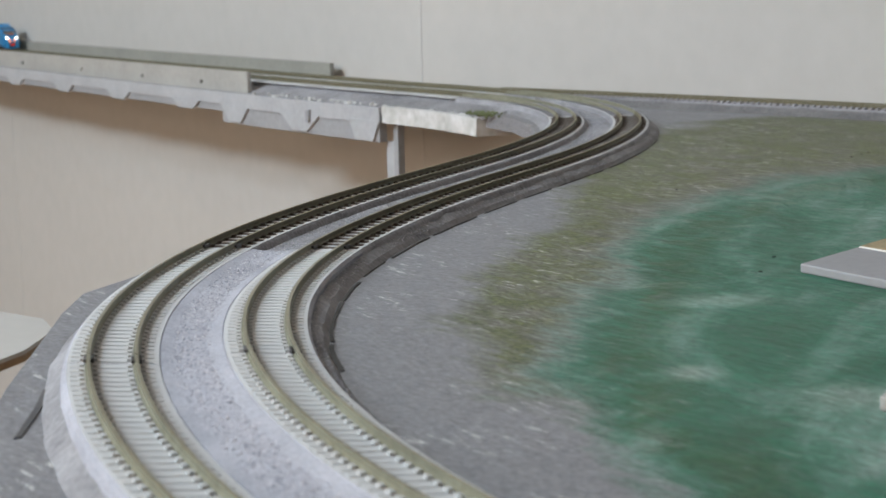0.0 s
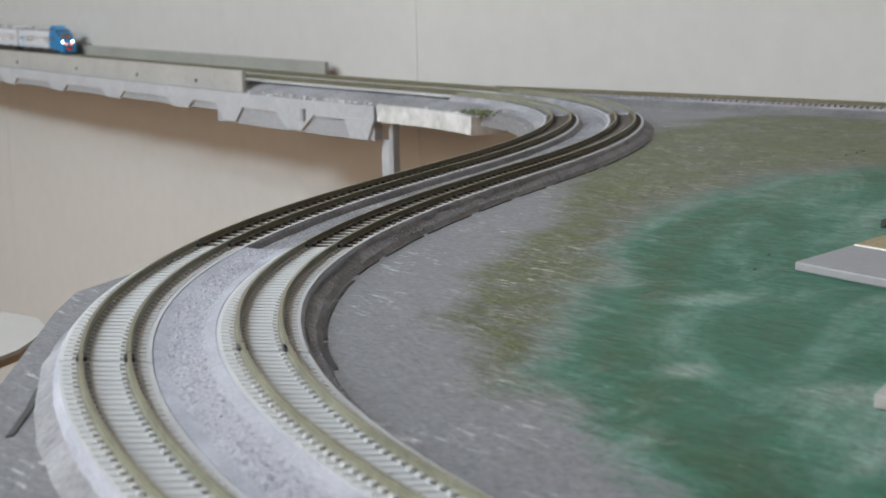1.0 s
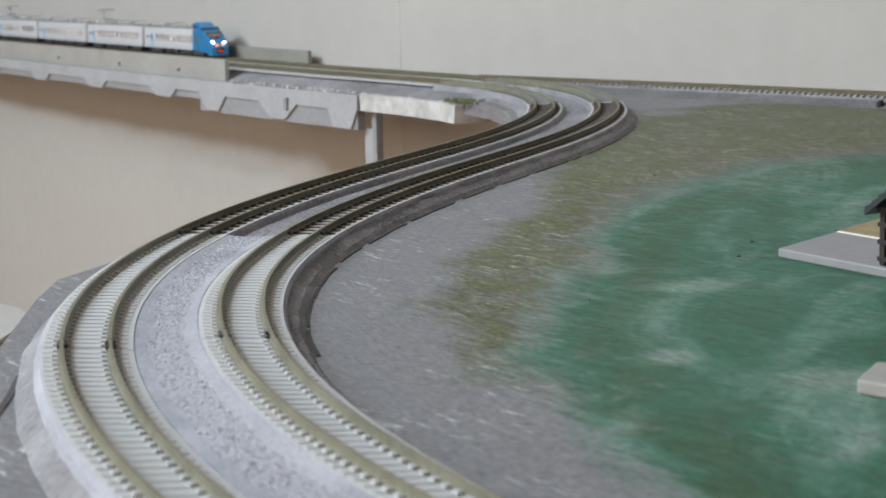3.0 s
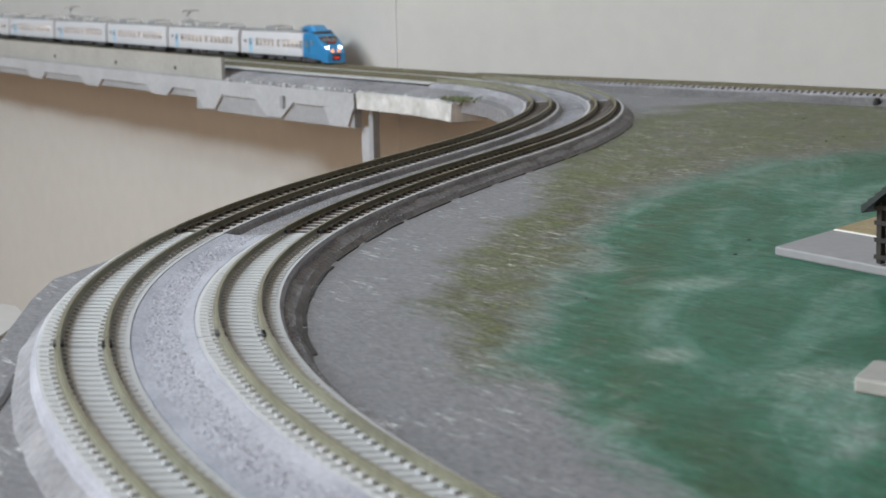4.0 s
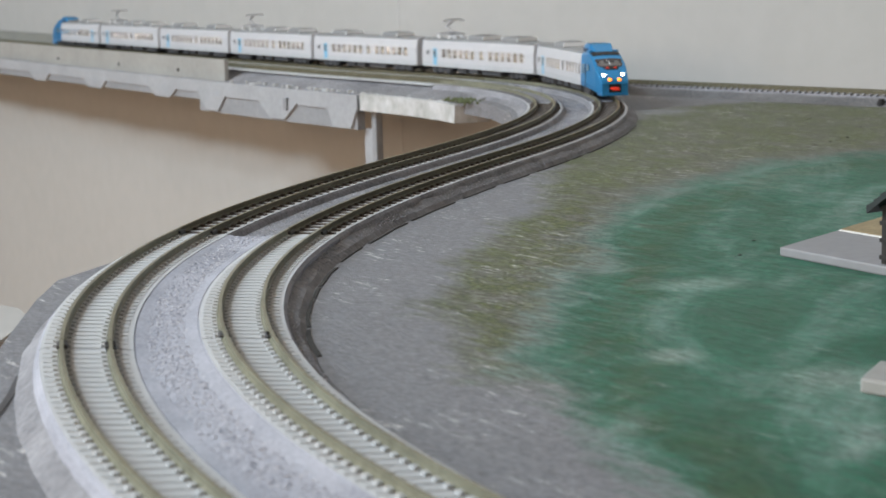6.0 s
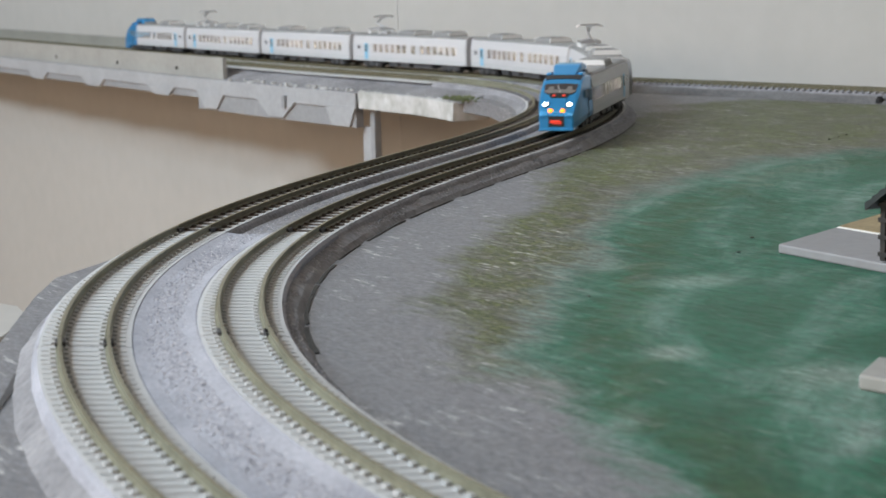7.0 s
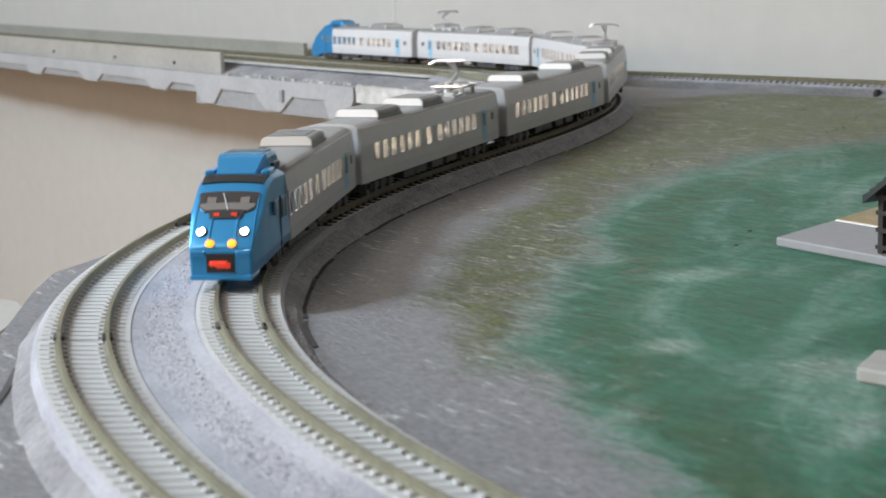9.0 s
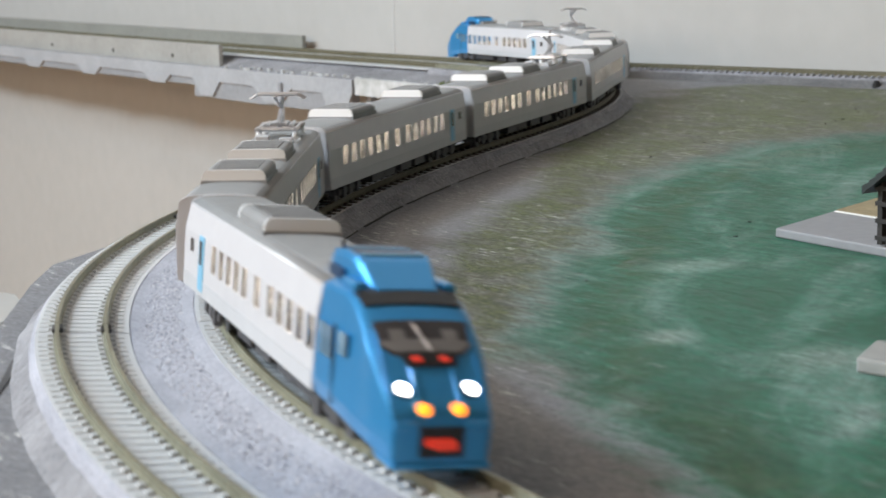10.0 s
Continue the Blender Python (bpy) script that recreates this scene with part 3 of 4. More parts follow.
def viaduct():
    th = empty("viaduct")
    tagged(th, "pale grey painted model viaduct with stepped piers", "viaduct")
    part("deck", sweep(((-0.022, -0.0105), (0.0605, -0.0150), (0.0605, -0.0108), (0.047, -0.0062), (0.040, -0.0032), (-0.022, -0.0032)), 0.93, 2.9, 0.02), M_EARTH, th)
    part("parapet", span(0.0570, 0.0600, -0.0107, 0.0055, 1.183, 2.9), M_PARAPET, th, "olive-grey parapet wall with small fixings")
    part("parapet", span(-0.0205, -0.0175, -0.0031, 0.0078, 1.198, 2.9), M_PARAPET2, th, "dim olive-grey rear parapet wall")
    # girders, set back from the fascia, are a darker grey than it
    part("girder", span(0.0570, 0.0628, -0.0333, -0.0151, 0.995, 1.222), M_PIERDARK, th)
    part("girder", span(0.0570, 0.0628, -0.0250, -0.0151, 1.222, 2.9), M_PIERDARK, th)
    part("fascia", span(0.0629, 0.0642, -0.0210, -0.0106, 0.993, 1.222), M_PIER, th)
    part("fascia", span(0.0629, 0.0642, -0.0196, -0.0106, 1.222, 2.9), M_PIER, th)
    for s, depth, top, bot in ((1.198, -0.0320, 0.024, 0.010), (1.096, -0.0318, 0.028, 0.010), (1.012, -0.0330, 0.019, 0.011),
                               (1.288, -0.0262, 0.026, 0.014), (1.432, -0.0262, 0.026, 0.014), (1.571, -0.0262, 0.026, 0.014),
                               (1.715, -0.0262, 0.026, 0.014), (1.86, -0.0262, 0.026, 0.014)):
        bm = bmesh.new()
        vs = []
        for o in (0.0629, 0.0646):
            ring = []
            for ds, z in ((-top, -0.0195), (top, -0.0195), (bot, depth), (-bot, depth)):
                x, y, _ = at(s + ds, o)
                ring.append(bm.verts.new((x, y, z)))
            vs.append(ring)
        a, b = vs
        bm.faces.new(a[::-1])
        bm.faces.new(b)
        for i in range(4):
            j = (i + 1) % 4
            bm.faces.new((a[i], a[j], b[j], b[i]))
        part("pier", bm, M_PIER, th)
    for s in (1.265, 1.385, 1.53, 1.70):
        x, y, h_ = at(s, 0.0604)
        part("fixing", box(-0.0012, 0.0012, -0.0006, 0.0006, -0.0060, -0.0036, 0.0002, pose(x, y, 0, 0, 0, math.degrees(h_))), M_UNDER, th)
    for s in (1.082,):
        x, y, h_ = at(s, 0.0652)
        part("bracket", box(-0.0022, 0.0022, -0.0012, 0.0012, -0.0250, -0.0165, 0.0004, pose(x, y, 0, 0, 0, math.degrees(h_))), M_PIERDARK, th)


viaduct()


def deck_track(off, s0, s1, path=at, label="pale-sleepered model track on the viaduct deck", group="tracks on the viaduct", bed=M_BED_PALE, step=0.016):
    th = empty("deck_track")
    tagged(th, label, "model track", group)
    part("roadbed", sweep(((off - 0.0120, -0.0031), (off + 0.0120, -0.0031), (off + 0.0095, -0.0026), (off - 0.0095, -0.0026)), s0, s1, step, path), bed, th)
    for r in (-GAUGE / 2, GAUGE / 2):
        add_rail(th, off + r, s0, s1, path, step)
    join_sleepers(th, off, s0, s1, 0.0042, M_SLEEPER_PALE, path)
    return th


deck_track(0.0, 0.9305, 2.9)
deck_track(SPACING, 0.9305, 2.9)


def end_slab():
    th = empty("end_slab")
    tagged(th, "chipped white plaster slab closing the end of the viaduct", "slab")
    part("plaster_face", rough_sweep(((0.040, -0.0205), (0.0630, -0.0205), (0.0630, -0.0098), (0.040, -0.0070)), 0.850, 0.992, 0.0009), M_SLABFACE, th)
    part("top_surface", rough_sweep(((0.036, -0.0100), (0.0600, -0.0104), (0.0600, -0.0092), (0.046, -0.0058), (0.036, -0.0042)), 0.843, 0.993, 0.0005), M_EARTH, th)
    return th


end_slab()


def support_post():
    x, y, h_ = at(0.985, 0.054)
    m = pose(x, y, 0, 0, 0, math.degrees(h_))
    th = empty("support_post")
    tagged(th, "grey square post with a pale cover strip under the viaduct's end", "post")
    part("post", box(-0.0026, 0.0026, -0.0026, 0.0026, -0.795, -0.0204, 0.0004, m), M_PIERDARK, th)
    part("cover_strip", box(0.0027, 0.0125, -0.0020, 0.0020, -0.795, -0.0330, 0.0003, m), M_PIER, th, "pale grey cover strip")


support_post()


# branch line along the back wall
BX = np.array([0.000, 0.045, 0.085, 0.128, 0.172, 0.224, 0.300, 0.420, 0.560])
BY = np.array([1.183, 1.139, 1.100, 1.058, 1.013, 0.957, 0.873, 0.740, 0.584])
BL = np.concatenate(([0], np.cumsum(np.hypot(np.diff(BX), np.diff(BY)))))


def branch(s, off=0.0):
    x, y = np.interp(s, BL, BX), np.interp(s, BL, BY)
    th = math.atan2(np.interp(s + 0.03, BL, BY) - np.interp(s - 0.03, BL, BY), np.interp(s + 0.03, BL, BX) - np.interp(s - 0.03, BL, BX))
    return x - off * math.sin(th), y + off * math.cos(th), th


def branch_track():
    th = empty("branch_track")
    tagged(th, "olive-railed branch track running along the foot of the wall", "model track")
    part("roadbed", sweep(((-0.0118, -0.0040), (0.0118, -0.0040), (0.0095, -0.0027), (-0.0095, -0.0027)), 0.03, 0.72, 0.02, branch), M_BED_DARK, th)
    for r in (-GAUGE / 2, GAUGE / 2):
        add_rail(th, r, 0.03, 0.72, branch, 0.02)
    add_sleepers(th, SLEEPER_GREY, 0.0, 0.03, 0.72, 0.0042, branch)
    bm = sweep(((-0.0210, GROUND_Z - 0.0006), (0.030, GROUND_Z - 0.0006), (0.026, -0.0036), (-0.0130, -0.0036)), 0.055, 0.72, 0.008, branch)
    for v_ in bm.verts:
        n_ = noise.noise(v_.co * 70)
        v_.co.x += 0.0008 * n_
        v_.co.z += 0.0003 * n_ if v_.co.z > GROUND_Z else 0
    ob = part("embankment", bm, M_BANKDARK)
    tagged(ob, "low dark grey bank carrying the branch track", "embankment", kind="structure")


branch_track()


# ---------------------------------------------------------------- train
HALF = 0.067
PITCH = 0.139


def outline(w, zb, zt, r, n=5):
    """A body section, from the lower right round over the slightly arched roof: w half width, zb and zt lower and upper heights, r roof corner."""
    pts = [(w * 0.95, zb), (w, zb + 0.0025)]
    for k in range(n + 1):
        a = math.pi / 2 * k / n
        pts.append((w - r + r * math.cos(a), zt - r * 0.62 + r * 0.62 * math.sin(a)))
    pts += [((w - r) * f, zt) for f in (0.66, 0.33)]
    pts = [(y * (1 - 0.10 * max(0.0, (z - 0.0164) / 0.006)), z - CAMBER * (y / w) ** 2 * max(0.0, min(1.0, (z - zt + r * 0.62) / (r * 0.62)))) for y, z in pts]
    return pts + [(-y, z) for y, z in reversed(pts)]


CAMBER = 0.0005
BODY_W, BODY_B, BODY_T, BODY_R = 0.0098, 0.0052, 0.0236, 0.0030
WIN_Z0, WIN_Z1 = 0.0113, 0.0168


def car_windows(front):
    """Starts and ends of the window openings, from the door towards the front: two rows with a single window between."""
    row, pitch, wide = (5, 0.0064, 0.0041) if front else (6, 0.00714, 0.0046)
    x, out = -0.0415, []
    for k in range(2 * row + 1):
        if k in (row, row + 1):
            x += pitch * 0.5
        out.append((x, x + wide))
        x += pitch
    return out


def side_strip(bm, x0, x1, z0, z1, side):
    y0, y1 = side * (BODY_W - 0.0006), side * BODY_W
    add_box(bm, x0, x1, min(y0, y1), max(y0, y1), z0, z1)


def rounded_bar(x0, x1, half, z0, z1, r, n=5):
    """A low housing along the car with rounded upper corners and upright ends."""
    ring = [(half, z0)]
    for k in range(n + 1):
        a = math.pi / 2 * k / n
        ring.append((half - r + r * math.cos(a), z1 - r + r * math.sin(a)))
    ring += [(-y, z) for y, z in reversed(ring)]
    return loft([[(x, y, z) for y, z in ring] for x in (x0, x1)])


def roof_unit(th, x):
    """Air-conditioning unit: grey louvred shell between white end caps, on a thin base plate."""
    top = BODY_T + 0.0025
    unit = part("roof_unit", rounded_bar(x - 0.0095, x + 0.0095, 0.0070, BODY_T - 0.0011, top, 0.0016), M_ROOF, th, "low grey air-conditioning unit with white ends")
    part("base_plate", box(x - 0.0106, x + 0.0106, -0.0074, 0.0074, BODY_T - 0.0011, BODY_T + 0.00025), M_ROOF, unit)
    for sx in (-1, 1):
        part("end_cap", rounded_bar(min(x + sx * 0.0094, x + sx * 0.0101), max(x + sx * 0.0094, x + sx * 0.0101), 0.0071, BODY_T - 0.0009, top + 0.0001, 0.0017), M_AC, unit, "white end cap")
    bm = bmesh.new()
    for k in range(7):
        xx = x - 0.0078 + k * 0.0023
        add_box(bm, xx, xx + 0.0012, -0.0050, 0.0050, top - 0.0002, top + 0.0003)
    part("roof_grille", bm, M_ROOF, unit)
    for sy in (-1, 1):
        part("side_louvre", box(x - 0.0080, x + 0.0080, min(sy * 0.0069, sy * 0.00715), max(sy * 0.0069, sy * 0.00715), BODY_T + 0.0002, top - 0.0015), M_ROOF, unit)


def make_car(label, front=False, panto=False):
    th = empty("train_car")
    tagged(th, label, "model train", "cars of the train")
    xf = 0.034 if front else HALF
    # body: lower tub, upper shell with roof, pillars between the windows
    bm = bmesh.new()
    t = 0.0006
    for side in (-1, 1):
        side_strip(bm, -HALF, xf, BODY_B, WIN_Z0, side)
        xs = [-HALF] + [v_ for w in car_windows(front) for v_ in w] + [xf]
        for a, b in zip(xs[::2], xs[1::2]):
            side_strip(bm, a, b, WIN_Z0, WIN_Z1, side)
    part("body", bm, M_SILVER, th)
    full = outline(BODY_W, BODY_B, BODY_T, BODY_R, 10)
    up = [(BODY_W, WIN_Z1)] + [p_ for p_ in full if p_[1] > WIN_Z1] + [(-BODY_W, WIN_Z1)]
    inn = [(y * 0.93, z - (0.0 if k in (0, len(up) - 1) else 0.0006)) for k, (y, z) in enumerate(up)]
    ring = up + inn[::-1]
    roof = part("roof", loft([[(x, y, z) for y, z in ring] for x in (-HALF, xf)]), (M_ROOF, M_SILVER), th)
    for p_ in roof.data.polygons:
        p_.material_index = 1 if p_.center.z < 0.0222 else 0
        p_.use_smooth = abs(p_.normal.x) < 0.5 and 0.25 < p_.normal.z < 0.93
    part("floor_pan", box(-HALF + 0.001, xf, -0.0089, 0.0089, 0.0050, 0.0064), M_UNDER, th)
    # interior
    bm = bmesh.new()
    for x in np.arange(-0.040, xf - 0.008, 0.0062):
        for y in (-0.0052, 0.0052):
            add_box(bm, x, x + 0.0014, y - 0.0028, y + 0.0028, 0.0064, 0.0128)
    part("seats", bm, M_SEAT, th)
    part("light_bar", box(-0.055, xf - 0.006, -0.0016, 0.0016, 0.0204, 0.0210), M_INTERIOR, th, "warm interior light bar")
    for side in (-1, 1):
        for a, b in car_windows(front):
            y0, y1 = side * (BODY_W - 0.0005), side * (BODY_W - 0.00015)
            g = part("window_pane", box(a, b, min(y0, y1), max(y0, y1), WIN_Z0, WIN_Z1), M_GLASS, th)
        y0, y1 = side * (BODY_W - 0.0002), side * (BODY_W + 0.0002)
        part("waist_line", box(-HALF + 0.001, xf - 0.001, min(y0, side * (BODY_W + 0.00012)), max(y0, side * (BODY_W + 0.00012)), 0.0080, 0.0083), M_LOWSIDE, th)
        part("side_skirt", box(-HALF + 0.0005, xf - 0.0005, min(y0, side * (BODY_W + 0.0001)), max(y0, side * (BODY_W + 0.0001)), 0.0053, 0.0079), M_LOWSIDE, th, "light grey lower side panel")
        d = part("door", box(-0.0525, -0.0480, min(y0, y1), max(y0, y1), 0.0062, 0.0172, 0.0001), M_BLUEDOOR, th, "light blue passenger door")
        y2 = side * (BODY_W + 0.00035)
        part("door_window", box(-0.0512, -0.0493, min(y1, y2), max(y1, y2), 0.0115, 0.0162), M_DARKGLASS, d)
        part("toilet_window", box(-0.0605, -0.0582, min(y0, y1), max(y0, y1), 0.0130, 0.0156), M_DARKGLASS, th)
    # ends
    ends = (-HALF,) if front else (-HALF, HALF)
    for x in ends:
        sg = 1 if x > 0 else -1
        ring_e = [(y * 1.006, z + (0.0001 if z > 0.01 else 0)) for y, z in full]
        part("end_panel", loft([[(x - sg * 0.0007, y, z) for y, z in ring_e], [(x + sg * 0.0002, y * 0.99, z) for y, z in ring_e]]), M_SILVER, th)
        part("gangway", box(min(x, x + sg * 0.0026), max(x, x + sg * 0.0026), -0.0042, 0.0042, 0.0052, 0.0186, 0.0004), M_UNDER, th, "dark grey gangway bellows")
        part("coupler", box(min(x - sg * 0.004, x + sg * 0.0026), max(x - sg * 0.004, x + sg * 0.0026), -0.0012, 0.0012, 0.0030, 0.0050), M_BLACK, th)
    # roof units
    units = [-0.022] if front else ([-0.004, 0.036] if panto else [-0.036, 0.030])
    for x in units:
        roof_unit(th, x)
    if panto:
        pantograph(th, -0.046)
    # underframe
    for k, x in enumerate((-0.020, -0.006, 0.010, 0.021)):
        part("equipment_box", box(x - 0.0055, x + 0.0052, -0.0077, 0.0077, 0.0020, 0.0056, 0.0003), M_UNDER, th)
    bogies = []
    for x in (-0.0465, 0.0465 if not front else 0.0400):
        bogies.append(bogie(th, x))
    if front:
        nose(th)
    return th, bogies


def pantograph(th, x):
    """Single-arm pantograph on four ribbed insulators, with the switch gear beside it."""
    p_ = empty("pantograph")
    p_.parent = th
    r0 = BODY_T - 0.0006
    zf = r0 + 0.0034
    bm = bmesh.new()
    for sx in (-0.0062, 0.0062):
        for sy in (-0.0050, 0.0050):
            for k in range(4):
                add_rod(bm, (x + sx, sy, r0 + 0.0008 * k), (x + sx, sy, r0 + 0.0008 * k + 0.0006), 0.0012 - 0.0001 * k, 10)
            add_rod(bm, (x + sx, sy, r0), (x + sx, sy, zf), 0.0007, 8)
    part("insulator", bm, M_AC, p_)
    bm = bmesh.new()
    for sy in (-0.0050, 0.0050):
        add_rod(bm, (x - 0.0085, sy, zf), (x + 0.0085, sy, zf), 0.0006)
    for sx in (-0.0078, -0.0035, 0.0035, 0.0078):
        add_rod(bm, (x + sx, -0.0060, zf), (x + sx, 0.0060, zf), 0.0006)
    add_box(bm, x - 0.0042, x + 0.0038, -0.0024, 0.0024, zf - 0.0010, zf + 0.0014, 0.0003)
    add_rod(bm, (x - 0.005, -0.0034, zf + 0.0006), (x + 0.005, -0.0034, zf + 0.0006), 0.0007)
    add_rod(bm, (x - 0.005, 0.0034, zf + 0.0006), (x + 0.005, 0.0034, zf + 0.0006), 0.0007)
    part("base_frame", bm, M_METAL, p_)
    bm = bmesh.new()
    add_box(bm, x + 0.0108, x + 0.0150, -0.0052, -0.0014, r0, r0 + 0.0024, 0.0003)
    add_box(bm, x + 0.0112, x + 0.0146, 0.0012, 0.0048, r0, r0 + 0.0018, 0.0003)
    add_rod(bm, (x + 0.0092, 0.0064, r0 + 0.0010), (x + 0.0190, 0.0064, r0 + 0.0010), 0.0004)
    part("switch_gear", bm, M_LOWSIDE, p_)
    ze, zs = zf + 0.0045, zf + 0.0092
    bm = bmesh.new()
    add_rod(bm, (x + 0.0045, 0, zf + 0.0010), (x - 0.0050, 0, ze), 0.0007)
    add_rod(bm, (x + 0.0030, 0.0013, zf + 0.0006), (x - 0.0045, 0.0004, ze - 0.0004), 0.0004)
    part("lower_arm", bm, M_METAL, p_)
    bm = bmesh.new()
    add_rod(bm, (x - 0.0050, 0, ze), (x + 0.0035, -0.0012, zs - 0.0004), 0.0005)
    add_rod(bm, (x - 0.0050, 0, ze), (x + 0.0035, 0.0012, zs - 0.0004), 0.0005)
    part("upper_arm", bm, M_METAL, p_)
    bm = bmesh.new()
    for dx in (-0.0013, 0.0013):
        add_rod(bm, (x + 0.0035 + dx, -0.0054, zs), (x + 0.0035 + dx, 0.0054, zs), 0.0005)
        add_rod(bm, (x + 0.0035 + dx, 0.0054, zs), (x + 0.0035 + dx, 0.0074, zs - 0.0012), 0.0004)
        add_rod(bm, (x + 0.0035 + dx, -0.0054, zs), (x + 0.0035 + dx, -0.0074, zs - 0.0012), 0.0004)
    add_rod(bm, (x + 0.0018, 0, zs - 0.0003), (x + 0.0052, 0, zs - 0.0003), 0.0005)
    part("contact_shoe", bm, M_METAL, p_)


def bogie(th, x):
    b_ = empty("bogie")
    b_.parent = th
    b_.location = (x, 0, 0)
    bm = bmesh.new()
    for sy in (-1, 1):
        y0, y1 = sy * 0.0066, sy * 0.0078
        add_box(bm, -0.0110, 0.0110, min(y0, y1), max(y0, y1), 0.0022, 0.0040, 0.0003)
        for ax in (-0.0070, 0.0070):
            add_box(bm, ax - 0.0016, ax + 0.0016, min(y0, sy * 0.0084), max(y0, sy * 0.0084), 0.0012, 0.0046, 0.0003)
        add_box(bm, -0.0022, 0.0022, min(y0, sy * 0.0083), max(y0, sy * 0.0083), 0.0015, 0.0046, 0.0003)
    add_box(bm, -0.003, 0.003, -0.0066, 0.0066, 0.0026, 0.0052)
    part("bogie_frame", bm, M_UNDER, b_)
    for ax in (-0.0070, 0.0070):
        bm = bmesh.new()
        for sy in (-1, 1):
            add_rod(bm, (ax, sy * 0.0041, 0.0028), (ax, sy * 0.0056, 0.0028), 0.0028, 18)
            add_rod(bm, (ax, sy * 0.0038, 0.0028), (ax, sy * 0.0043, 0.0028), 0.0032, 18)
        add_rod(bm, (ax, -0.0066, 0.0028), (ax, 0.0066, 0.0028), 0.0007, 8)
        part("wheelset", bm, M_WHEEL, b_)
    return b_


# head end of the leading and trailing cars: station, half width, lower and upper height, corner
STATIONS = ((0.0340, 0.0098, 0.0052, 0.0236, 0.0030), (0.0400, 0.0097, 0.0050, 0.0238, 0.0029), (0.0450, 0.0096, 0.0047, 0.0238, 0.0027),
            (0.0485, 0.0094, 0.0043, 0.0232, 0.0024), (0.0515, 0.0092, 0.0040, 0.0219, 0.0021), (0.0545, 0.0089, 0.0036, 0.0199, 0.0018),
            (0.0595, 0.0085, 0.0031, 0.0161, 0.0016), (0.0635, 0.0079, 0.0027, 0.0124, 0.0014), (0.0660, 0.0075, 0.0024, 0.0099, 0.0012),
            (0.0668, 0.0073, 0.0024, 0.0088, 0.0010))


def station(x):
    cols = np.array(STATIONS)
    return [float(np.interp(x, cols[:, 0], cols[:, i])) for i in range(1, 5)]


def hood(x, y):
    """Height of the nose's skin over the plan point."""
    w, zb, zt, r = station(x)
    d_ = abs(y) - (w - r)
    if d_ <= 0:
        return zt - CAMBER * (y / w) ** 2
    d_ = min(d_ / r, 1.0)
    return zt - CAMBER - 0.62 * r * (1 - math.sqrt(1 - d_ * d_))


def patch(x0, x1, halves, lift, thick=0.0004, nx=12, ny=12):
    """A sheet laid on the nose between two stations; halves are (share of the way, half width)."""
    bm = bmesh.new()
    top, low = [], []
    for i in range(nx + 1):
        u = i / nx
        x = x0 + (x1 - x0) * u
        hw = float(np.interp(u, [h[0] for h in halves], [h[1] for h in halves]))
        row_t, row_l = [], []
        for j in range(ny + 1):
            y = -hw + 2 * hw * j / ny
            z = hood(x, y)
            row_t.append(bm.verts.new((x + lift * 0.5, y, z + lift)))
            row_l.append(bm.verts.new((x - 0.0002, y, z + lift - thick)))
        top.append(row_t)
        low.append(row_l)
    for i in range(nx):
        for j in range(ny):
            bm.faces.new((top[i][j], top[i][j + 1], top[i + 1][j + 1], top[i + 1][j]))
            bm.faces.new((low[i][j], low[i + 1][j], low[i + 1][j + 1], low[i][j + 1]))
    for i in range(nx):
        for g0, g1, h0, h1 in ((top[i][0], top[i + 1][0], low[i][0], low[i + 1][0]), (top[i][ny], top[i + 1][ny], low[i][ny], low[i + 1][ny])):
            bm.faces.new((g0, g1, h1, h0))
    for j in range(ny):
        for i in (0, nx):
            bm.faces.new((top[i][j], top[i][j + 1], low[i][j + 1], low[i][j]))
    return bm


def patch_strip(x0, x1, y, half):
    """A narrow raised rib down the hood."""
    bm = bmesh.new()
    rows = []
    for i in range(6):
        x = x0 + (x1 - x0) * i / 5
        z = hood(x, y)
        rows.append([bm.verts.new((x, y + o, z + h)) for o, h in ((-half, -0.0002), (-half * 0.5, 0.00035), (half * 0.5, 0.00035), (half, -0.0002))])
    for a, b in zip(rows, rows[1:]):
        for j in range(4):
            k = (j + 1) % 4
            bm.faces.new((a[j], a[k], b[k], b[j]))
    bm.faces.new(rows[0][::-1])
    bm.faces.new(rows[-1])
    return bm


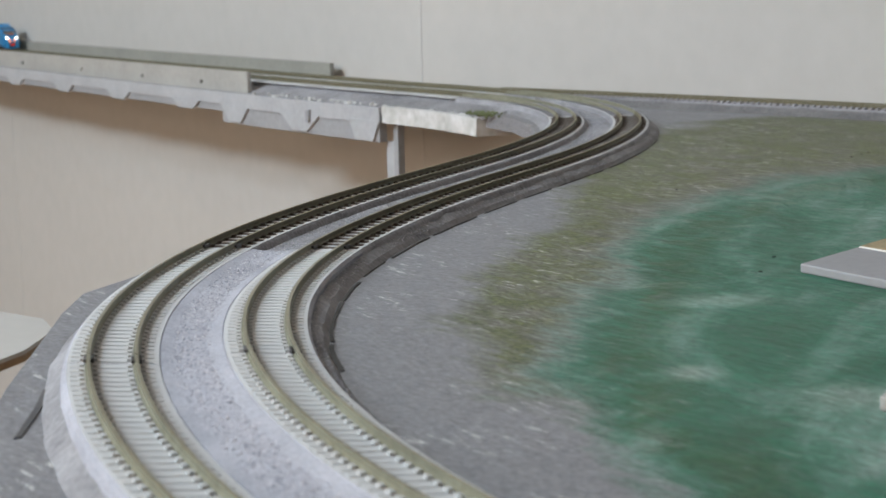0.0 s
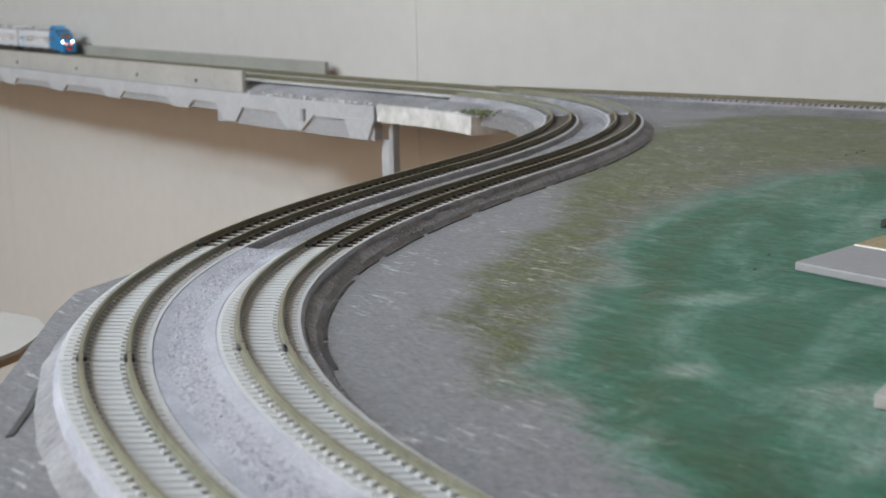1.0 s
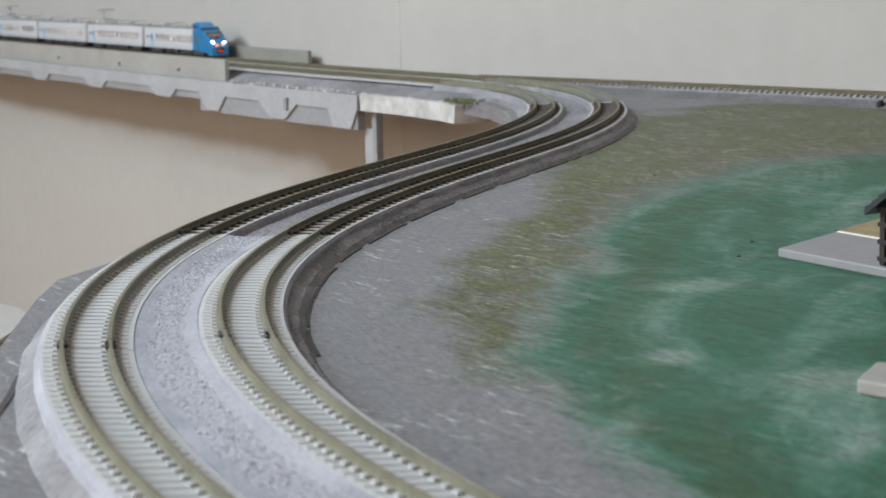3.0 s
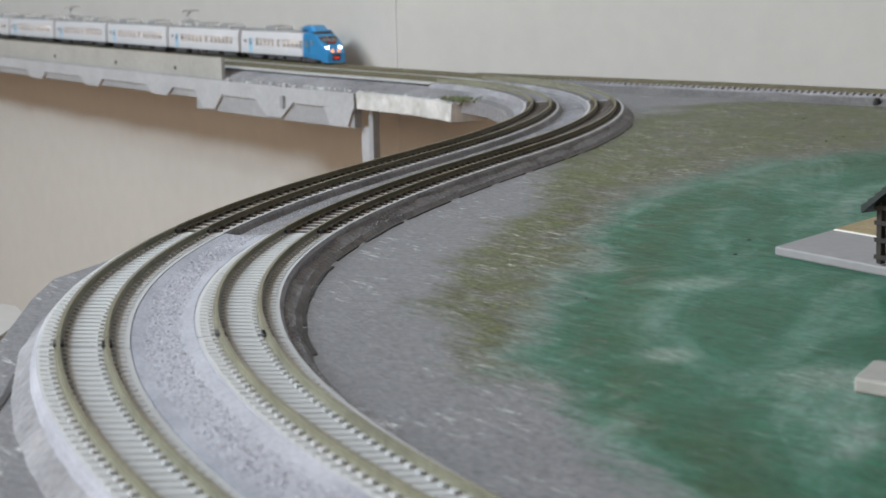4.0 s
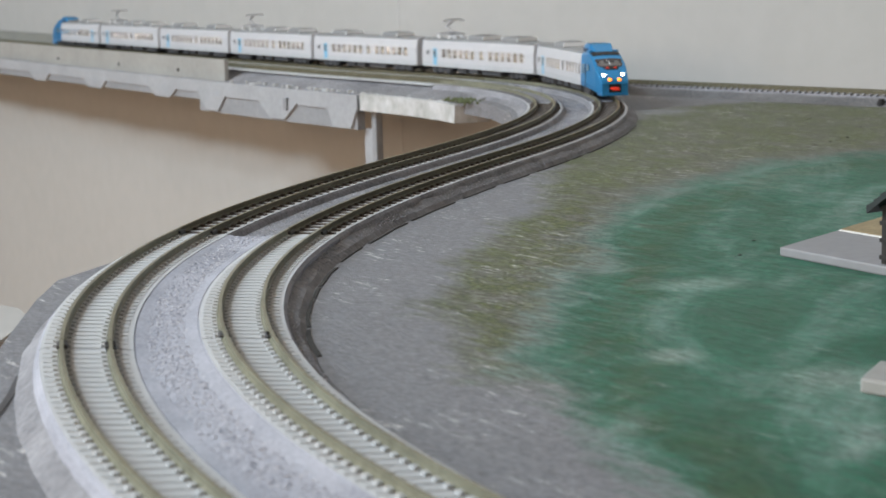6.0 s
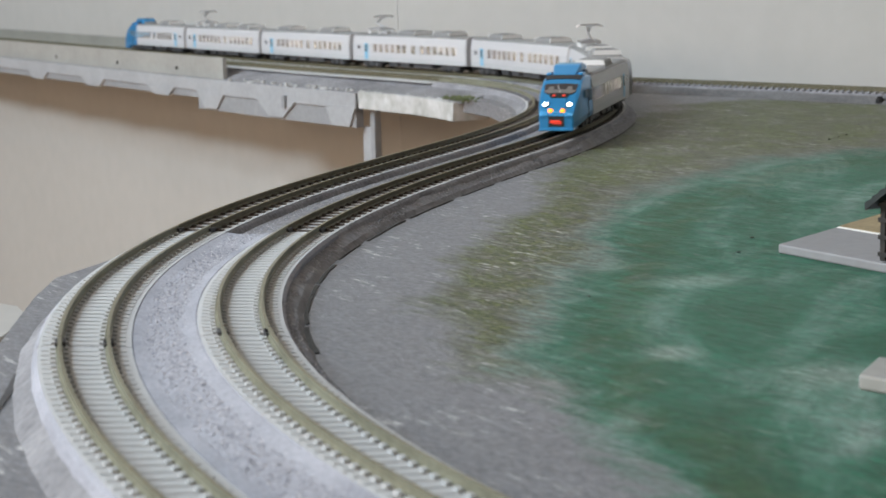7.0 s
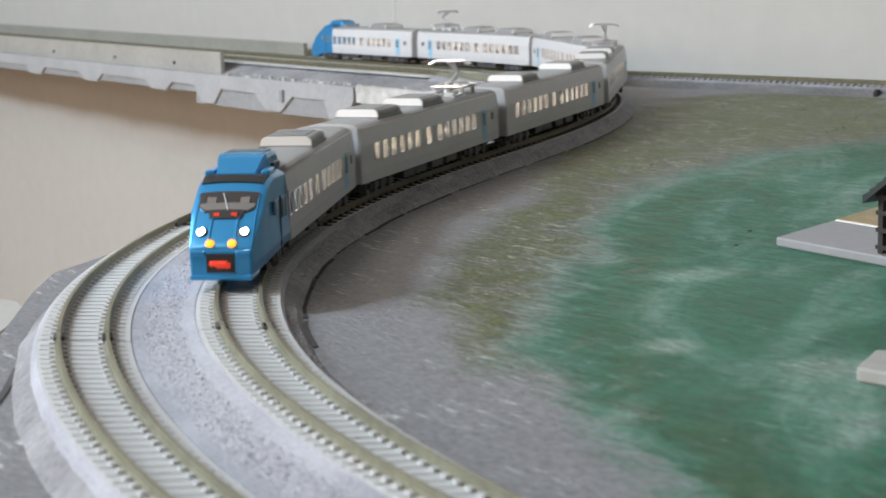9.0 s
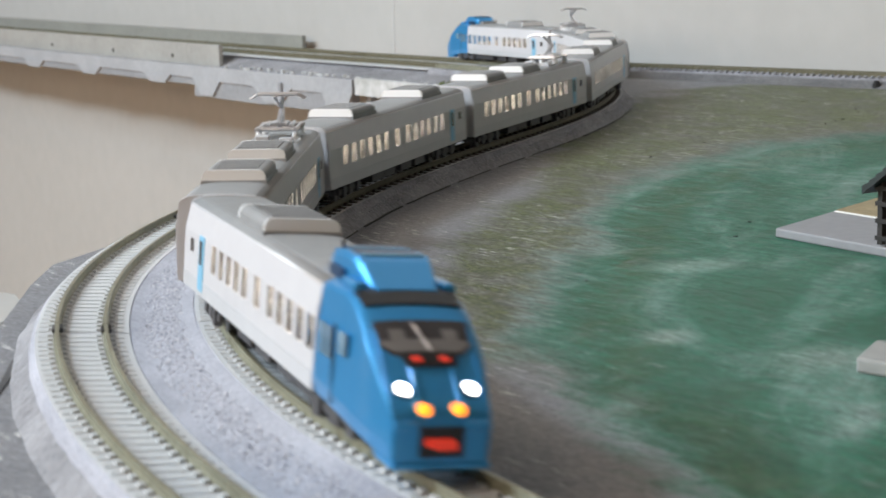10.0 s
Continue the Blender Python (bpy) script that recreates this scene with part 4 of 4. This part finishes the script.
def nose(th):
    rings = []
    for i in range(41):
        x = 0.034 + (0.0668 - 0.034) * i / 40
        w, zb, zt, r = station(x)
        rings.append([(x, y, z) for y, z in outline(w, zb, zt, r, 6)])
    cab = part("cab", loft(rings), M_BLUE, th, "glossy metallic blue cab", smooth=False)
    for p_ in cab.data.polygons:
        p_.use_smooth = abs(p_.normal.y) < 0.5 and abs(p_.normal.x) < 0.97
    # bumper with its ledge, lip and coupler opening
    bumper = part("bumper", box(0.0575, 0.0671, -0.0073, 0.0073, 0.0020, 0.0086, 0.0006), M_BLUE, th)
    part("bumper_lip", box(0.0590, 0.0677, -0.0074, 0.0074, 0.0014, 0.0026, 0.0004), M_BLUE, bumper)
    for sy in (-1, 1):
        part("bumper_ledge", box(0.0640, 0.0675, min(sy * 0.0036, sy * 0.0072), max(sy * 0.0036, sy * 0.0072), 0.0070, 0.0083, 0.0003), M_BLUE, bumper)
    part("coupler_recess", box(0.0666, 0.0674, -0.0033, 0.0033, 0.0032, 0.0076), M_BLACK, bumper)
    bm = box(0.0672, 0.0679, -0.0026, 0.0018, 0.0047, 0.0060, 0.0004)
    add_box(bm, 0.0670, 0.0677, -0.0012, 0.0024, 0.0042, 0.0056, 0.0003)
    part("coupler_plate", bm, M_REDLAMP, bumper, "glowing red coupler plate")
    # windscreen, its surround and what shows behind it
    screen = part("windscreen", patch(0.0541, 0.0594, ((0, 0.0070), (0.08, 0.0074), (0.72, 0.0070), (1.0, 0.0052)), 0.00022), M_DARKGLASS, th, "dark sloping windscreen")
    part("dashboard", patch(0.0572, 0.0590, ((0, 0.0066), (0.4, 0.0066), (1.0, 0.0050)), 0.00030), M_DASH, screen, "grey dashboard behind the windscreen")
    half = 0.0011
    for sy in (-1, 1):
        rows = []
        for i in range(5):
            x = 0.0556 + 0.0016 * i / 4
            y = sy * 0.0040
            rows.append([(x + 0.0002, y - half, hood(x, y) + 0.0003), (x + 0.0002, y + half, hood(x, y) + 0.0003), (x, y + half, hood(x, y)), (x, y - half, hood(x, y))])
        part("seat_back", loft(rows), M_DASH, screen)
    bm = bmesh.new()
    add_rod(bm, (0.0592, 0.0004, hood(0.0592, 0) + 0.0005), (0.0552, -0.0014, hood(0.0552, 0) + 0.0006), 0.00013, 5)
    part("wiper", bm, M_METAL, screen)
    part("windscreen_base", patch(0.0593, 0.0610, ((0, 0.0044), (1.0, 0.0036)), 0.0003), M_BLACK, th)
    for sy in (-1, 1):
        part("hood_ridge", patch_strip(0.0610, 0.0655, sy * 0.0031, 0.0004), M_BLUE, th)
        part("hood_edge", patch_strip(0.0548, 0.0662, sy * 0.0071, 0.0003), M_BLUE, th)
        part("marker_lamp", box(0.0598, 0.0606, sy * 0.0021 - 0.0007, sy * 0.0021 + 0.0007, hood(0.0602, 0) - 0.0002, hood(0.0602, 0) + 0.0007), M_REDLAMP, th, "small red marker lamp")
        part("lamp_socket", patch_socket(0.0636, sy * 0.0049, 0.0015), M_BLACK, th)
        bm = bmesh.new()
        bmesh.ops.create_uvsphere(bm, u_segments=16, v_segments=8, radius=1.0, matrix=Matrix.Translation((0.0637, sy * 0.0051, hood(0.0637, 0.0051) + 0.0002)) @ Matrix.Rotation(radians(45), 4, "Y") @ Matrix.Diagonal((0.00105, 0.00105, 0.0006, 1)))
        part("headlamp", bm, M_HEAD, th, "bright white headlamp", smooth=True)
        bm = bmesh.new()
        bmesh.ops.create_uvsphere(bm, u_segments=16, v_segments=8, radius=1.0, matrix=Matrix.Translation((0.0662, sy * 0.0026, hood(0.0662, 0.0026) + 0.0003)) @ Matrix.Rotation(radians(50), 4, "Y") @ Matrix.Diagonal((0.0010, 0.0011, 0.0006, 1)))
        part("fog_lamp", bm, M_AMBER, th, "amber glowing lower lamp", smooth=True)
        for x0, x1, z0, z1 in ((0.0372, 0.0390, 0.0122, 0.0170), (0.0404, 0.0422, 0.0122, 0.0170), (0.0462, 0.0494, 0.0138, 0.0172)):
            w_ = station((x0 + x1) / 2)[0]
            part("cab_window", box(x0, x1, sy * w_ - 0.0003, sy * w_ + 0.0003, z0, z1, 0.0001), M_CABGLASS, th)
        w_ = station(0.0435)[0]
        part("cab_door_joint", box(0.0436, 0.0438, min(sy * (w_ - 0.0002), sy * (w_ + 0.0001)), max(sy * (w_ - 0.0002), sy * (w_ + 0.0001)), 0.0056, 0.0178), M_UNDER, th)
        part("fairing_mount", box(0.0400, 0.0470, min(sy * 0.0058, sy * 0.0080), max(sy * 0.0058, sy * 0.0080), 0.0228, 0.0245, 0.0005), M_BLUE, th)
    part("visor", patch(0.0466, 0.0512, ((0, 0.0078), (1, 0.0075)), 0.0003, 0.0008), M_BLACK, th, "black visor over the windscreen")
    # fairing: a sloped front shield, a flat top and a louvred tail
    rings = []
    for x, low, up, zt in ((0.0262, 0.0056, 0.0050, 0.0256), (0.0285, 0.0060, 0.0055, 0.0270), (0.0340, 0.0062, 0.0057, 0.0276), (0.0400, 0.0062, 0.0057, 0.0276),
                           (0.0418, 0.0059, 0.0054, 0.0270), (0.0480, 0.0049, 0.0046, 0.0238)):
        rings.append([(x, low, 0.0226), (x, low, zt - 0.0010), (x, up, zt), (x, -up, zt), (x, -low, zt - 0.0010), (x, -low, 0.0226)])
    fairing = part("roof_fairing", loft(rings), M_BLUE, th, "blue roof fairing above the cab")
    for sy in (-1, 1):
        part("side_louvre", box(0.0300, 0.0370, min(sy * 0.0058, sy * 0.0070), max(sy * 0.0058, sy * 0.0070), 0.0232, 0.0250, 0.0003), M_TOPBLUE, fairing)
    part("top_panel", box(0.0300, 0.0396, -0.0050, 0.0050, 0.0274, 0.02772), M_TOPBLUE, fairing, "dark blue top panel")
    for x in (0.0335, 0.0398):
        part("pale_stripe", box(x, x + 0.0005, -0.0050, 0.0050, 0.0273, 0.02786), M_BLUEDOOR, fairing)
    part("roof_fairing_step", box(0.0222, 0.0264, -0.0050, 0.0050, 0.0225, 0.0250, 0.0006), M_ROOF, th)
    bm = bmesh.new()
    add_rod(bm, (0.014, 0.0, 0.0232), (0.014, 0.0, 0.0262), 0.0004, 8)
    part("aerial", bm, M_UNDER, th)


def patch_socket(x, y, r):
    bm = bmesh.new()
    bmesh.ops.create_uvsphere(bm, u_segments=16, v_segments=8, radius=1.0, matrix=Matrix.Translation((x, y, hood(x, y) - 0.0001)) @ Matrix.Rotation(radians(45), 4, "Y") @ Matrix.Diagonal((r, r, 0.0005, 1)))
    return bm


LEAD, LEAD_B = make_car("leading silver car with metallic blue cab and lit lamps", front=True)
PLAIN_A, PA_B = make_car("silver-white trailer car with lit row of windows", panto=False)
PANTO_A, PN_B = make_car("silver-white power car with raised pantograph", panto=True)


def copy_car(car, bogies):
    c_ = copy_thing(car, pose(0, 0, 0))
    bs = [o for o in c_.children if o.name.startswith("bogie")]
    bs.sort(key=lambda o: o.location.x)
    return c_, bs


PANTO_B = copy_car(PANTO_A, PN_B)
PLAIN_B = copy_car(PLAIN_A, PA_B)
PANTO_C = copy_car(PANTO_A, PN_B)
TAIL = copy_car(LEAD, LEAD_B)
tagged(TAIL[0], "trailing silver car with metallic blue cab at its rear")
CARS = [(LEAD, LEAD_B, 1), (PANTO_A, PN_B, 1), (PLAIN_A, PA_B, 1), (*PANTO_B, 1), (*PLAIN_B, 1), (*PANTO_C, 1), (*TAIL, -1)]

# ---------------------------------------------------------------- house and its base
BASE_C = Vector((0.0910, 0.4780, 0))
BASE_U = Vector((0.51, -0.86, 0)).normalized()
BASE_W = Vector((0.63, 0.775, 0)).normalized()


def on_base(u, w):
    p_ = BASE_C + BASE_U * u + BASE_W * w
    return p_.x, p_.y


def house_base():
    th = empty("house_base")
    tagged(th, "grey card base with a white line and tan scatter", "model base")
    board = part("board", prism([on_base(*q) for q in ((0, 0), (0.130, 0), (0.130, 0.095), (0, 0.095))], GROUND_Z, GROUND_Z + 0.0026), M_SLAB, th)
    bv = bmesh.new()
    bv.from_mesh(board.data)
    bmesh.ops.bevel(bv, geom=list(bv.edges), offset=0.0005, segments=2, affect="EDGES", profile=0.5)
    bv.to_mesh(board.data)
    bv.free()
    z = GROUND_Z + 0.0026
    part("white_line", prism([on_base(*q) for q in ((0.001, 0.0335), (0.129, 0.0335), (0.129, 0.0350), (0.001, 0.0350))], z - 0.0004, z + 0.0002), M_LINE, th, "thin white painted line")
    bm = prism([on_base(*q) for q in ((0.001, 0.0352), (0.129, 0.0352), (0.129, 0.094), (0.001, 0.094))], z - 0.0004, z + 0.0004)
    part("scatter", bm, M_SAND, th, "tan granular scatter")


house_base()


def model_house():
    """Small dark timber house with a tiled roof, its near corner post standing at the base's edge."""
    th = empty("model_house")
    tagged(th, "small dark timber house with black tiled roof on the grey base", "model house")
    ang = math.degrees(math.atan2(BASE_U.y, BASE_U.x))
    x, y = on_base(0.0393, 0.0012)
    z0 = GROUND_Z + 0.0030
    m = pose(x, y, z0, 0, 0, ang)

    def put(name, bm, mat, parent=th, label=""):
        bmesh.ops.transform(bm, matrix=m, verts=bm.verts)
        return part(name, bm, mat, parent, label)

    L_, W_, H_ = 0.036, 0.052, 0.0165
    put("wall", box(0.0012, L_, 0.0012, W_, 0.0, H_), M_PLASTER)
    for px, py in ((0.0, 0.0), (L_, 0.0), (0.0, W_), (L_, W_), (0.018, 0.0), (0.0, 0.017), (0.0, 0.034)):
        put("post", box(px - 0.0009, px + 0.0009, py - 0.0009, py + 0.0009, 0.0, H_ + 0.0004, 0.0002), M_TIMBER)
    for z in (0.0012, 0.0056, 0.0100, 0.0140):
        put("rail_beam", box(-0.0012, L_ + 0.0012, -0.0013, 0.0012, z, z + 0.0011), M_TIMBER)
        put("rail_beam", box(-0.0013, 0.0012, 0.0014, W_ + 0.0012, z, z + 0.0011), M_TIMBER)
    for k in range(9):
        put("lattice_slat", box(0.0022 + k * 0.0016, 0.0027 + k * 0.0016, -0.0004, 0.0012, 0.0024, 0.0098), M_TIMBER)
    # gabled roof, its ridge running back from the edge, with overhang and rows of tiles
    ov, rise = 0.0036, 0.0150
    for side in (0, 1):
        xe = -ov if side == 0 else L_ + ov
        xr = L_ / 2
        n = 9
        for k in range(n):
            bm = bmesh.new()
            f0, f1 = k / n, (k + 1) / n
            x0_, x1_ = xe + (xr - xe) * f0, xe + (xr - xe) * f1
            za, zb = H_ - 0.0022 + rise * f0, H_ - 0.0022 + rise * f1
            vs = [bm.verts.new(c) for c in ((x0_, -ov, za + 0.0007), (x0_, W_ + ov, za + 0.0007), (x1_, W_ + ov, zb + 0.0002), (x1_, -ov, zb + 0.0002),
                                            (x0_, -ov, za - 0.0014), (x0_, W_ + ov, za - 0.0014), (x1_, W_ + ov, zb - 0.0014), (x1_, -ov, zb - 0.0014))]
            for f in ((0, 1, 2, 3), (7, 6, 5, 4), (0, 4, 5, 1), (1, 5, 6, 2), (2, 6, 7, 3), (3, 7, 4, 0)):
                bm.faces.new([vs[i] for i in f])
            put("roof_course", bm, M_TILE)
    put("ridge", box(L_ / 2 - 0.0016, L_ / 2 + 0.0016, -ov, W_ + ov, H_ + rise - 0.0034, H_ + rise - 0.0006, 0.0006), M_TILE)
    put("gable", prism_y([(0.0, H_), (L_, H_), (L_ / 2, H_ + rise * 0.72)], 0.0010, 0.0022), M_PLASTER)


def prism_y(points, y0, y1):
    """An upright outline of (x, z) with depth from y0 to y1."""
    bm = bmesh.new()
    a = [bm.verts.new((x, y0, z)) for x, z in points]
    b = [bm.verts.new((x, y1, z)) for x, z in points]
    bm.faces.new(a)
    bm.faces.new(b[::-1])
    for i in range(len(points)):
        j = (i + 1) % len(points)
        bm.faces.new((a[i], b[i], b[j], a[j]))
    return bm


model_house()


def shrub():
    """Low clump of olive scatter beside the house."""
    bm = bmesh.new()
    rnd = random.Random(5)
    cx, cy = on_base(0.0300, 0.0420)
    for k in range(60):
        a, r = rnd.uniform(0, math.tau), abs(rnd.gauss(0, 0.0035))
        p_ = Vector((cx + r * math.cos(a), cy + r * math.sin(a), GROUND_Z + 0.0030 + rnd.uniform(0.0002, 0.0040) * max(0.1, 1 - r / 0.008)))
        bmesh.ops.create_icosphere(bm, subdivisions=1, radius=rnd.uniform(0.0005, 0.0011), matrix=Matrix.Translation(p_))
    ob = part("shrub", bm, M_SHRUB)
    tagged(ob, "low clump of olive foam foliage on the base", "shrub")


M_SHRUB = surface("olive_foam_foliage", (0.13, 0.14, 0.05), (0.07, 0.075, 0.03), 800, 0.9, dist=0.0004, strength=1.0)
shrub()


def white_block():
    c = Vector((0.0770, 0.3250, 0))
    u, w = Vector((0.70, -0.714, 0)), Vector((0.45, 0.893, 0))
    pts = [tuple((c + u * a + w * b).xy) for a, b in ((0, 0), (0.060, 0), (0.060, 0.030), (0, 0.016))]
    bm = prism(pts, GROUND_Z, GROUND_Z + 0.0030)
    bmesh.ops.bevel(bm, geom=list(bm.edges), offset=0.0006, segments=2, affect="EDGES", profile=0.5)
    ob = part("card_offcut", bm, M_PARAPET)
    tagged(ob, "low pale grey card offcut lying on the pool", "offcut")


white_block()


def peg():
    bm = bmesh.new()
    add_rod(bm, (0.2290, 0.9262, GROUND_Z - 0.0005), (0.2290, 0.9262, GROUND_Z + 0.0030), 0.0022, 12)
    add_rod(bm, (0.2290, 0.9262, GROUND_Z + 0.0028), (0.2290, 0.9262, GROUND_Z + 0.0042), 0.0015, 12)
    ob = part("peg", bm, M_BLACK)
    tagged(ob, "small black plastic peg at the foot of the bank", "peg")


peg()


def side_board():
    """A white board with a brown cut edge, lower than the layout, between it and the wall."""
    th = empty("side_board")
    tagged(th, "cream board with a brown cut edge below the layout", "board")
    pts = [(-0.60, 0.86), (-0.247, 0.905), (-0.239, 0.930), (-0.235, 0.985), (-0.250, 1.020), (-0.60, 1.30)]
    part("top_sheet", prism(pts, -0.1222, -0.1200), M_WALL, th)
    part("core", prism(pts, -0.1262, -0.1223), M_BROWNEDGE, th, "brown fibre core")
    for x, y in ((-0.30, 0.96), (-0.55, 0.93), (-0.55, 1.20)):
        part("leg", box(x - 0.012, x + 0.012, y - 0.012, y + 0.012, FLOOR_Z, -0.1263), M_BROWNEDGE, th)


M_BROWNEDGE = surface("brown_fibreboard", (0.30, 0.20, 0.11), (0.20, 0.13, 0.07), 400, 0.8, large=40)
side_board()


def table_frame():
    """Timber legs under the baseboard, down to the floor."""
    for x, y in ((0.0, -0.2), (0.75, -0.3), (0.25, 0.75), (0.06, 0.80)):
        ob = part("table_leg", box(x - 0.022, x + 0.022, y - 0.022, y + 0.022, FLOOR_Z, GROUND_Z - 0.0080, 0.002), M_BROWNEDGE)
        tagged(ob, "plain wooden leg under the baseboard", "table leg", "legs of the layout table")


table_frame()


def grit():
    """Loose crumbs of plaster and specks on the painted board."""
    rnd = random.Random(11)
    bm = bmesh.new()
    for k in range(60):
        x, y = rnd.uniform(-0.02, 0.20), rnd.uniform(0.30, 0.95)
        if (x + 0.02) < 0.06 * (1 - (y - 0.45) * 0.2) and rnd.random() < 0.5:
            continue
        if x < 0.22 * (y - 0.28) - 0.02:
            continue
        r = rnd.uniform(0.00015, 0.0004) * (1 + 1.6 * max(0.0, y - 0.45))
        bmesh.ops.create_icosphere(bm, subdivisions=1, radius=r, matrix=Matrix.Translation((x, y, GROUND_Z + r * 0.4)) @ Matrix.Diagonal((rnd.uniform(0.6, 1.9), rnd.uniform(0.6, 1.2), 0.5, 1)))
    ob = part("grit", bm, M_UNDER)
    tagged(ob, "loose dark crumbs scattered on the painted board", "grit", kind="stuff")


grit()


def moss():
    """Green scatter at the chipped end of the white slab."""
    rnd = random.Random(21)
    bm = bmesh.new()
    for k in range(130):
        x, y, _ = at(0.846 + rnd.gauss(0, 0.012), 0.058 + rnd.gauss(0.001, 0.004))
        r = rnd.uniform(0.0004, 0.0010)
        bmesh.ops.create_icosphere(bm, subdivisions=1, radius=r, matrix=Matrix.Translation((x, y, GROUND_Z + rnd.uniform(-0.0004, 0.0006))))
    ob = part("moss", bm, M_MOSS)
    tagged(ob, "green foam scatter at the end of the slab", "moss", kind="stuff")


M_MOSS = surface("green_foam_scatter", (0.16, 0.19, 0.09), (0.09, 0.11, 0.05), 900, 0.9, dist=0.0004, strength=1.0)
moss()


def chips():
    """Flakes of white plaster along the edge of the viaduct deck."""
    rnd = random.Random(31)
    bm = bmesh.new()
    for k in range(70):
        s = rnd.uniform(0.87, 1.18)
        x, y, h_ = at(s, 0.0585 + rnd.gauss(0, 0.0012))
        w_ = rnd.uniform(0.0006, 0.0022)
        add_box(bm, -w_, w_, -0.0008, 0.0008, -0.0112, -0.0088 + rnd.uniform(-0.0006, 0.0004), 0, pose(x, y, 0, 0, 0, math.degrees(h_) + rnd.uniform(-30, 30)))
    for k in range(40):
        s = rnd.uniform(0.87, 1.10)
        x, y, h_ = at(s, 0.0165 + rnd.gauss(0, 0.0022))
        w_ = rnd.uniform(0.0008, 0.0026)
        add_box(bm, -w_, w_, -0.0008, 0.0008, -0.0050, -0.0026 + rnd.uniform(-0.0004, 0.0006), 0, pose(x, y, 0, 0, 0, math.degrees(h_) + rnd.uniform(-30, 30)))
    ob = part("plaster_flakes", bm, M_SLABFACE)
    tagged(ob, "white plaster flakes along the deck and track edge", "plaster flakes", kind="stuff")


chips()


def track_plate(s0, s1, o0, o1):
    ob = part("track_plate", rough_sweep(((o0, -0.0060), (o1, -0.0060), (o1, -0.0020), (o0, -0.0020)), s0, s1, 0.0003), M_WHITE)
    tagged(ob, "pale plaster plate filling the gap between the tracks", "plate", "plates between the tracks")


track_plate(0.935, 0.990, 0.0125, 0.0205)
track_plate(1.010, 1.120, 0.0130, 0.0200)


def board_joint():
    """Dark open joint in the baseboard beside the near curve."""
    pts = [(-0.0885, 0.3560), (-0.0872, 0.3565), (-0.0850, 0.3380), (-0.0838, 0.3180), (-0.0850, 0.3170), (-0.0864, 0.3380)]
    ob = part("joint", prism(pts, GROUND_Z - 0.001, GROUND_Z + 0.0003), M_UNDER)
    tagged(ob, "dark open joint in the painted baseboard", "joint", kind="structure")


board_joint()

# ---------------------------------------------------------------- movement
# how far along the line the tip of the train stands
TIP_T = (0.0, 1.0, 2.0, 3.0, 4.0, 5.0, 5.5, 7.5, 9.0, 10.0)
TIP_S = (1.925, 1.718, 1.515, 1.315, 1.116, 0.920, 0.822, 0.432, 0.169, -0.001)


def tip(t):
    """A smooth curve through the table (cubic, with slopes from its neighbours)."""
    n = len(TIP_T)
    sl = [(TIP_S[min(i + 1, n - 1)] - TIP_S[max(i - 1, 0)]) / (TIP_T[min(i + 1, n - 1)] - TIP_T[max(i - 1, 0)]) for i in range(n)]
    i = max(0, min(n - 2, sum(1 for q in TIP_T if q <= t) - 1))
    h = TIP_T[i + 1] - TIP_T[i]
    u = (t - TIP_T[i]) / h
    a, b = TIP_S[i], TIP_S[i + 1]
    return ((2 * u ** 3 - 3 * u ** 2 + 1) * a + (u ** 3 - 2 * u ** 2 + u) * h * sl[i]
            + (-2 * u ** 3 + 3 * u ** 2) * b + (u ** 3 - u ** 2) * h * sl[i + 1])


def motions():
    times = [k * 0.25 for k in range(41)]
    for k, (car, bogies, way) in enumerate(CARS):
        pos = [b_.location.x for b_ in bogies]
        rows, turn = [], [[] for _ in bogies]
        for t in times:
            mid = tip(t) + 0.068 + k * PITCH
            pts = [at(mid - way * x) for x in pos]
            hi, lo = max(range(2), key=lambda i: pos[i]), min(range(2), key=lambda i: pos[i])
            head = math.atan2(pts[hi][1] - pts[lo][1], pts[hi][0] - pts[lo][0])
            f = -pos[lo] / (pos[hi] - pos[lo])
            x = pts[lo][0] + f * (pts[hi][0] - pts[lo][0])
            y = pts[lo][1] + f * (pts[hi][1] - pts[lo][1])
            c_ = cant(mid)
            rows.append((t, pose(x, y, math.tan(c_) * 0.00485, -way * math.degrees(c_), 0, math.degrees(head))))
            for i in range(2):
                hb = pts[i][2] + (math.pi if way > 0 else 0) - head
                hb = (hb + math.pi) % math.tau - math.pi
                turn[i].append((t, pose(pos[i], 0, 0, 0, 0, math.degrees(hb))))
        walk(car, rows)
        for b_, tr in zip(bogies, turn):
            walk(b_, tr)


motions()
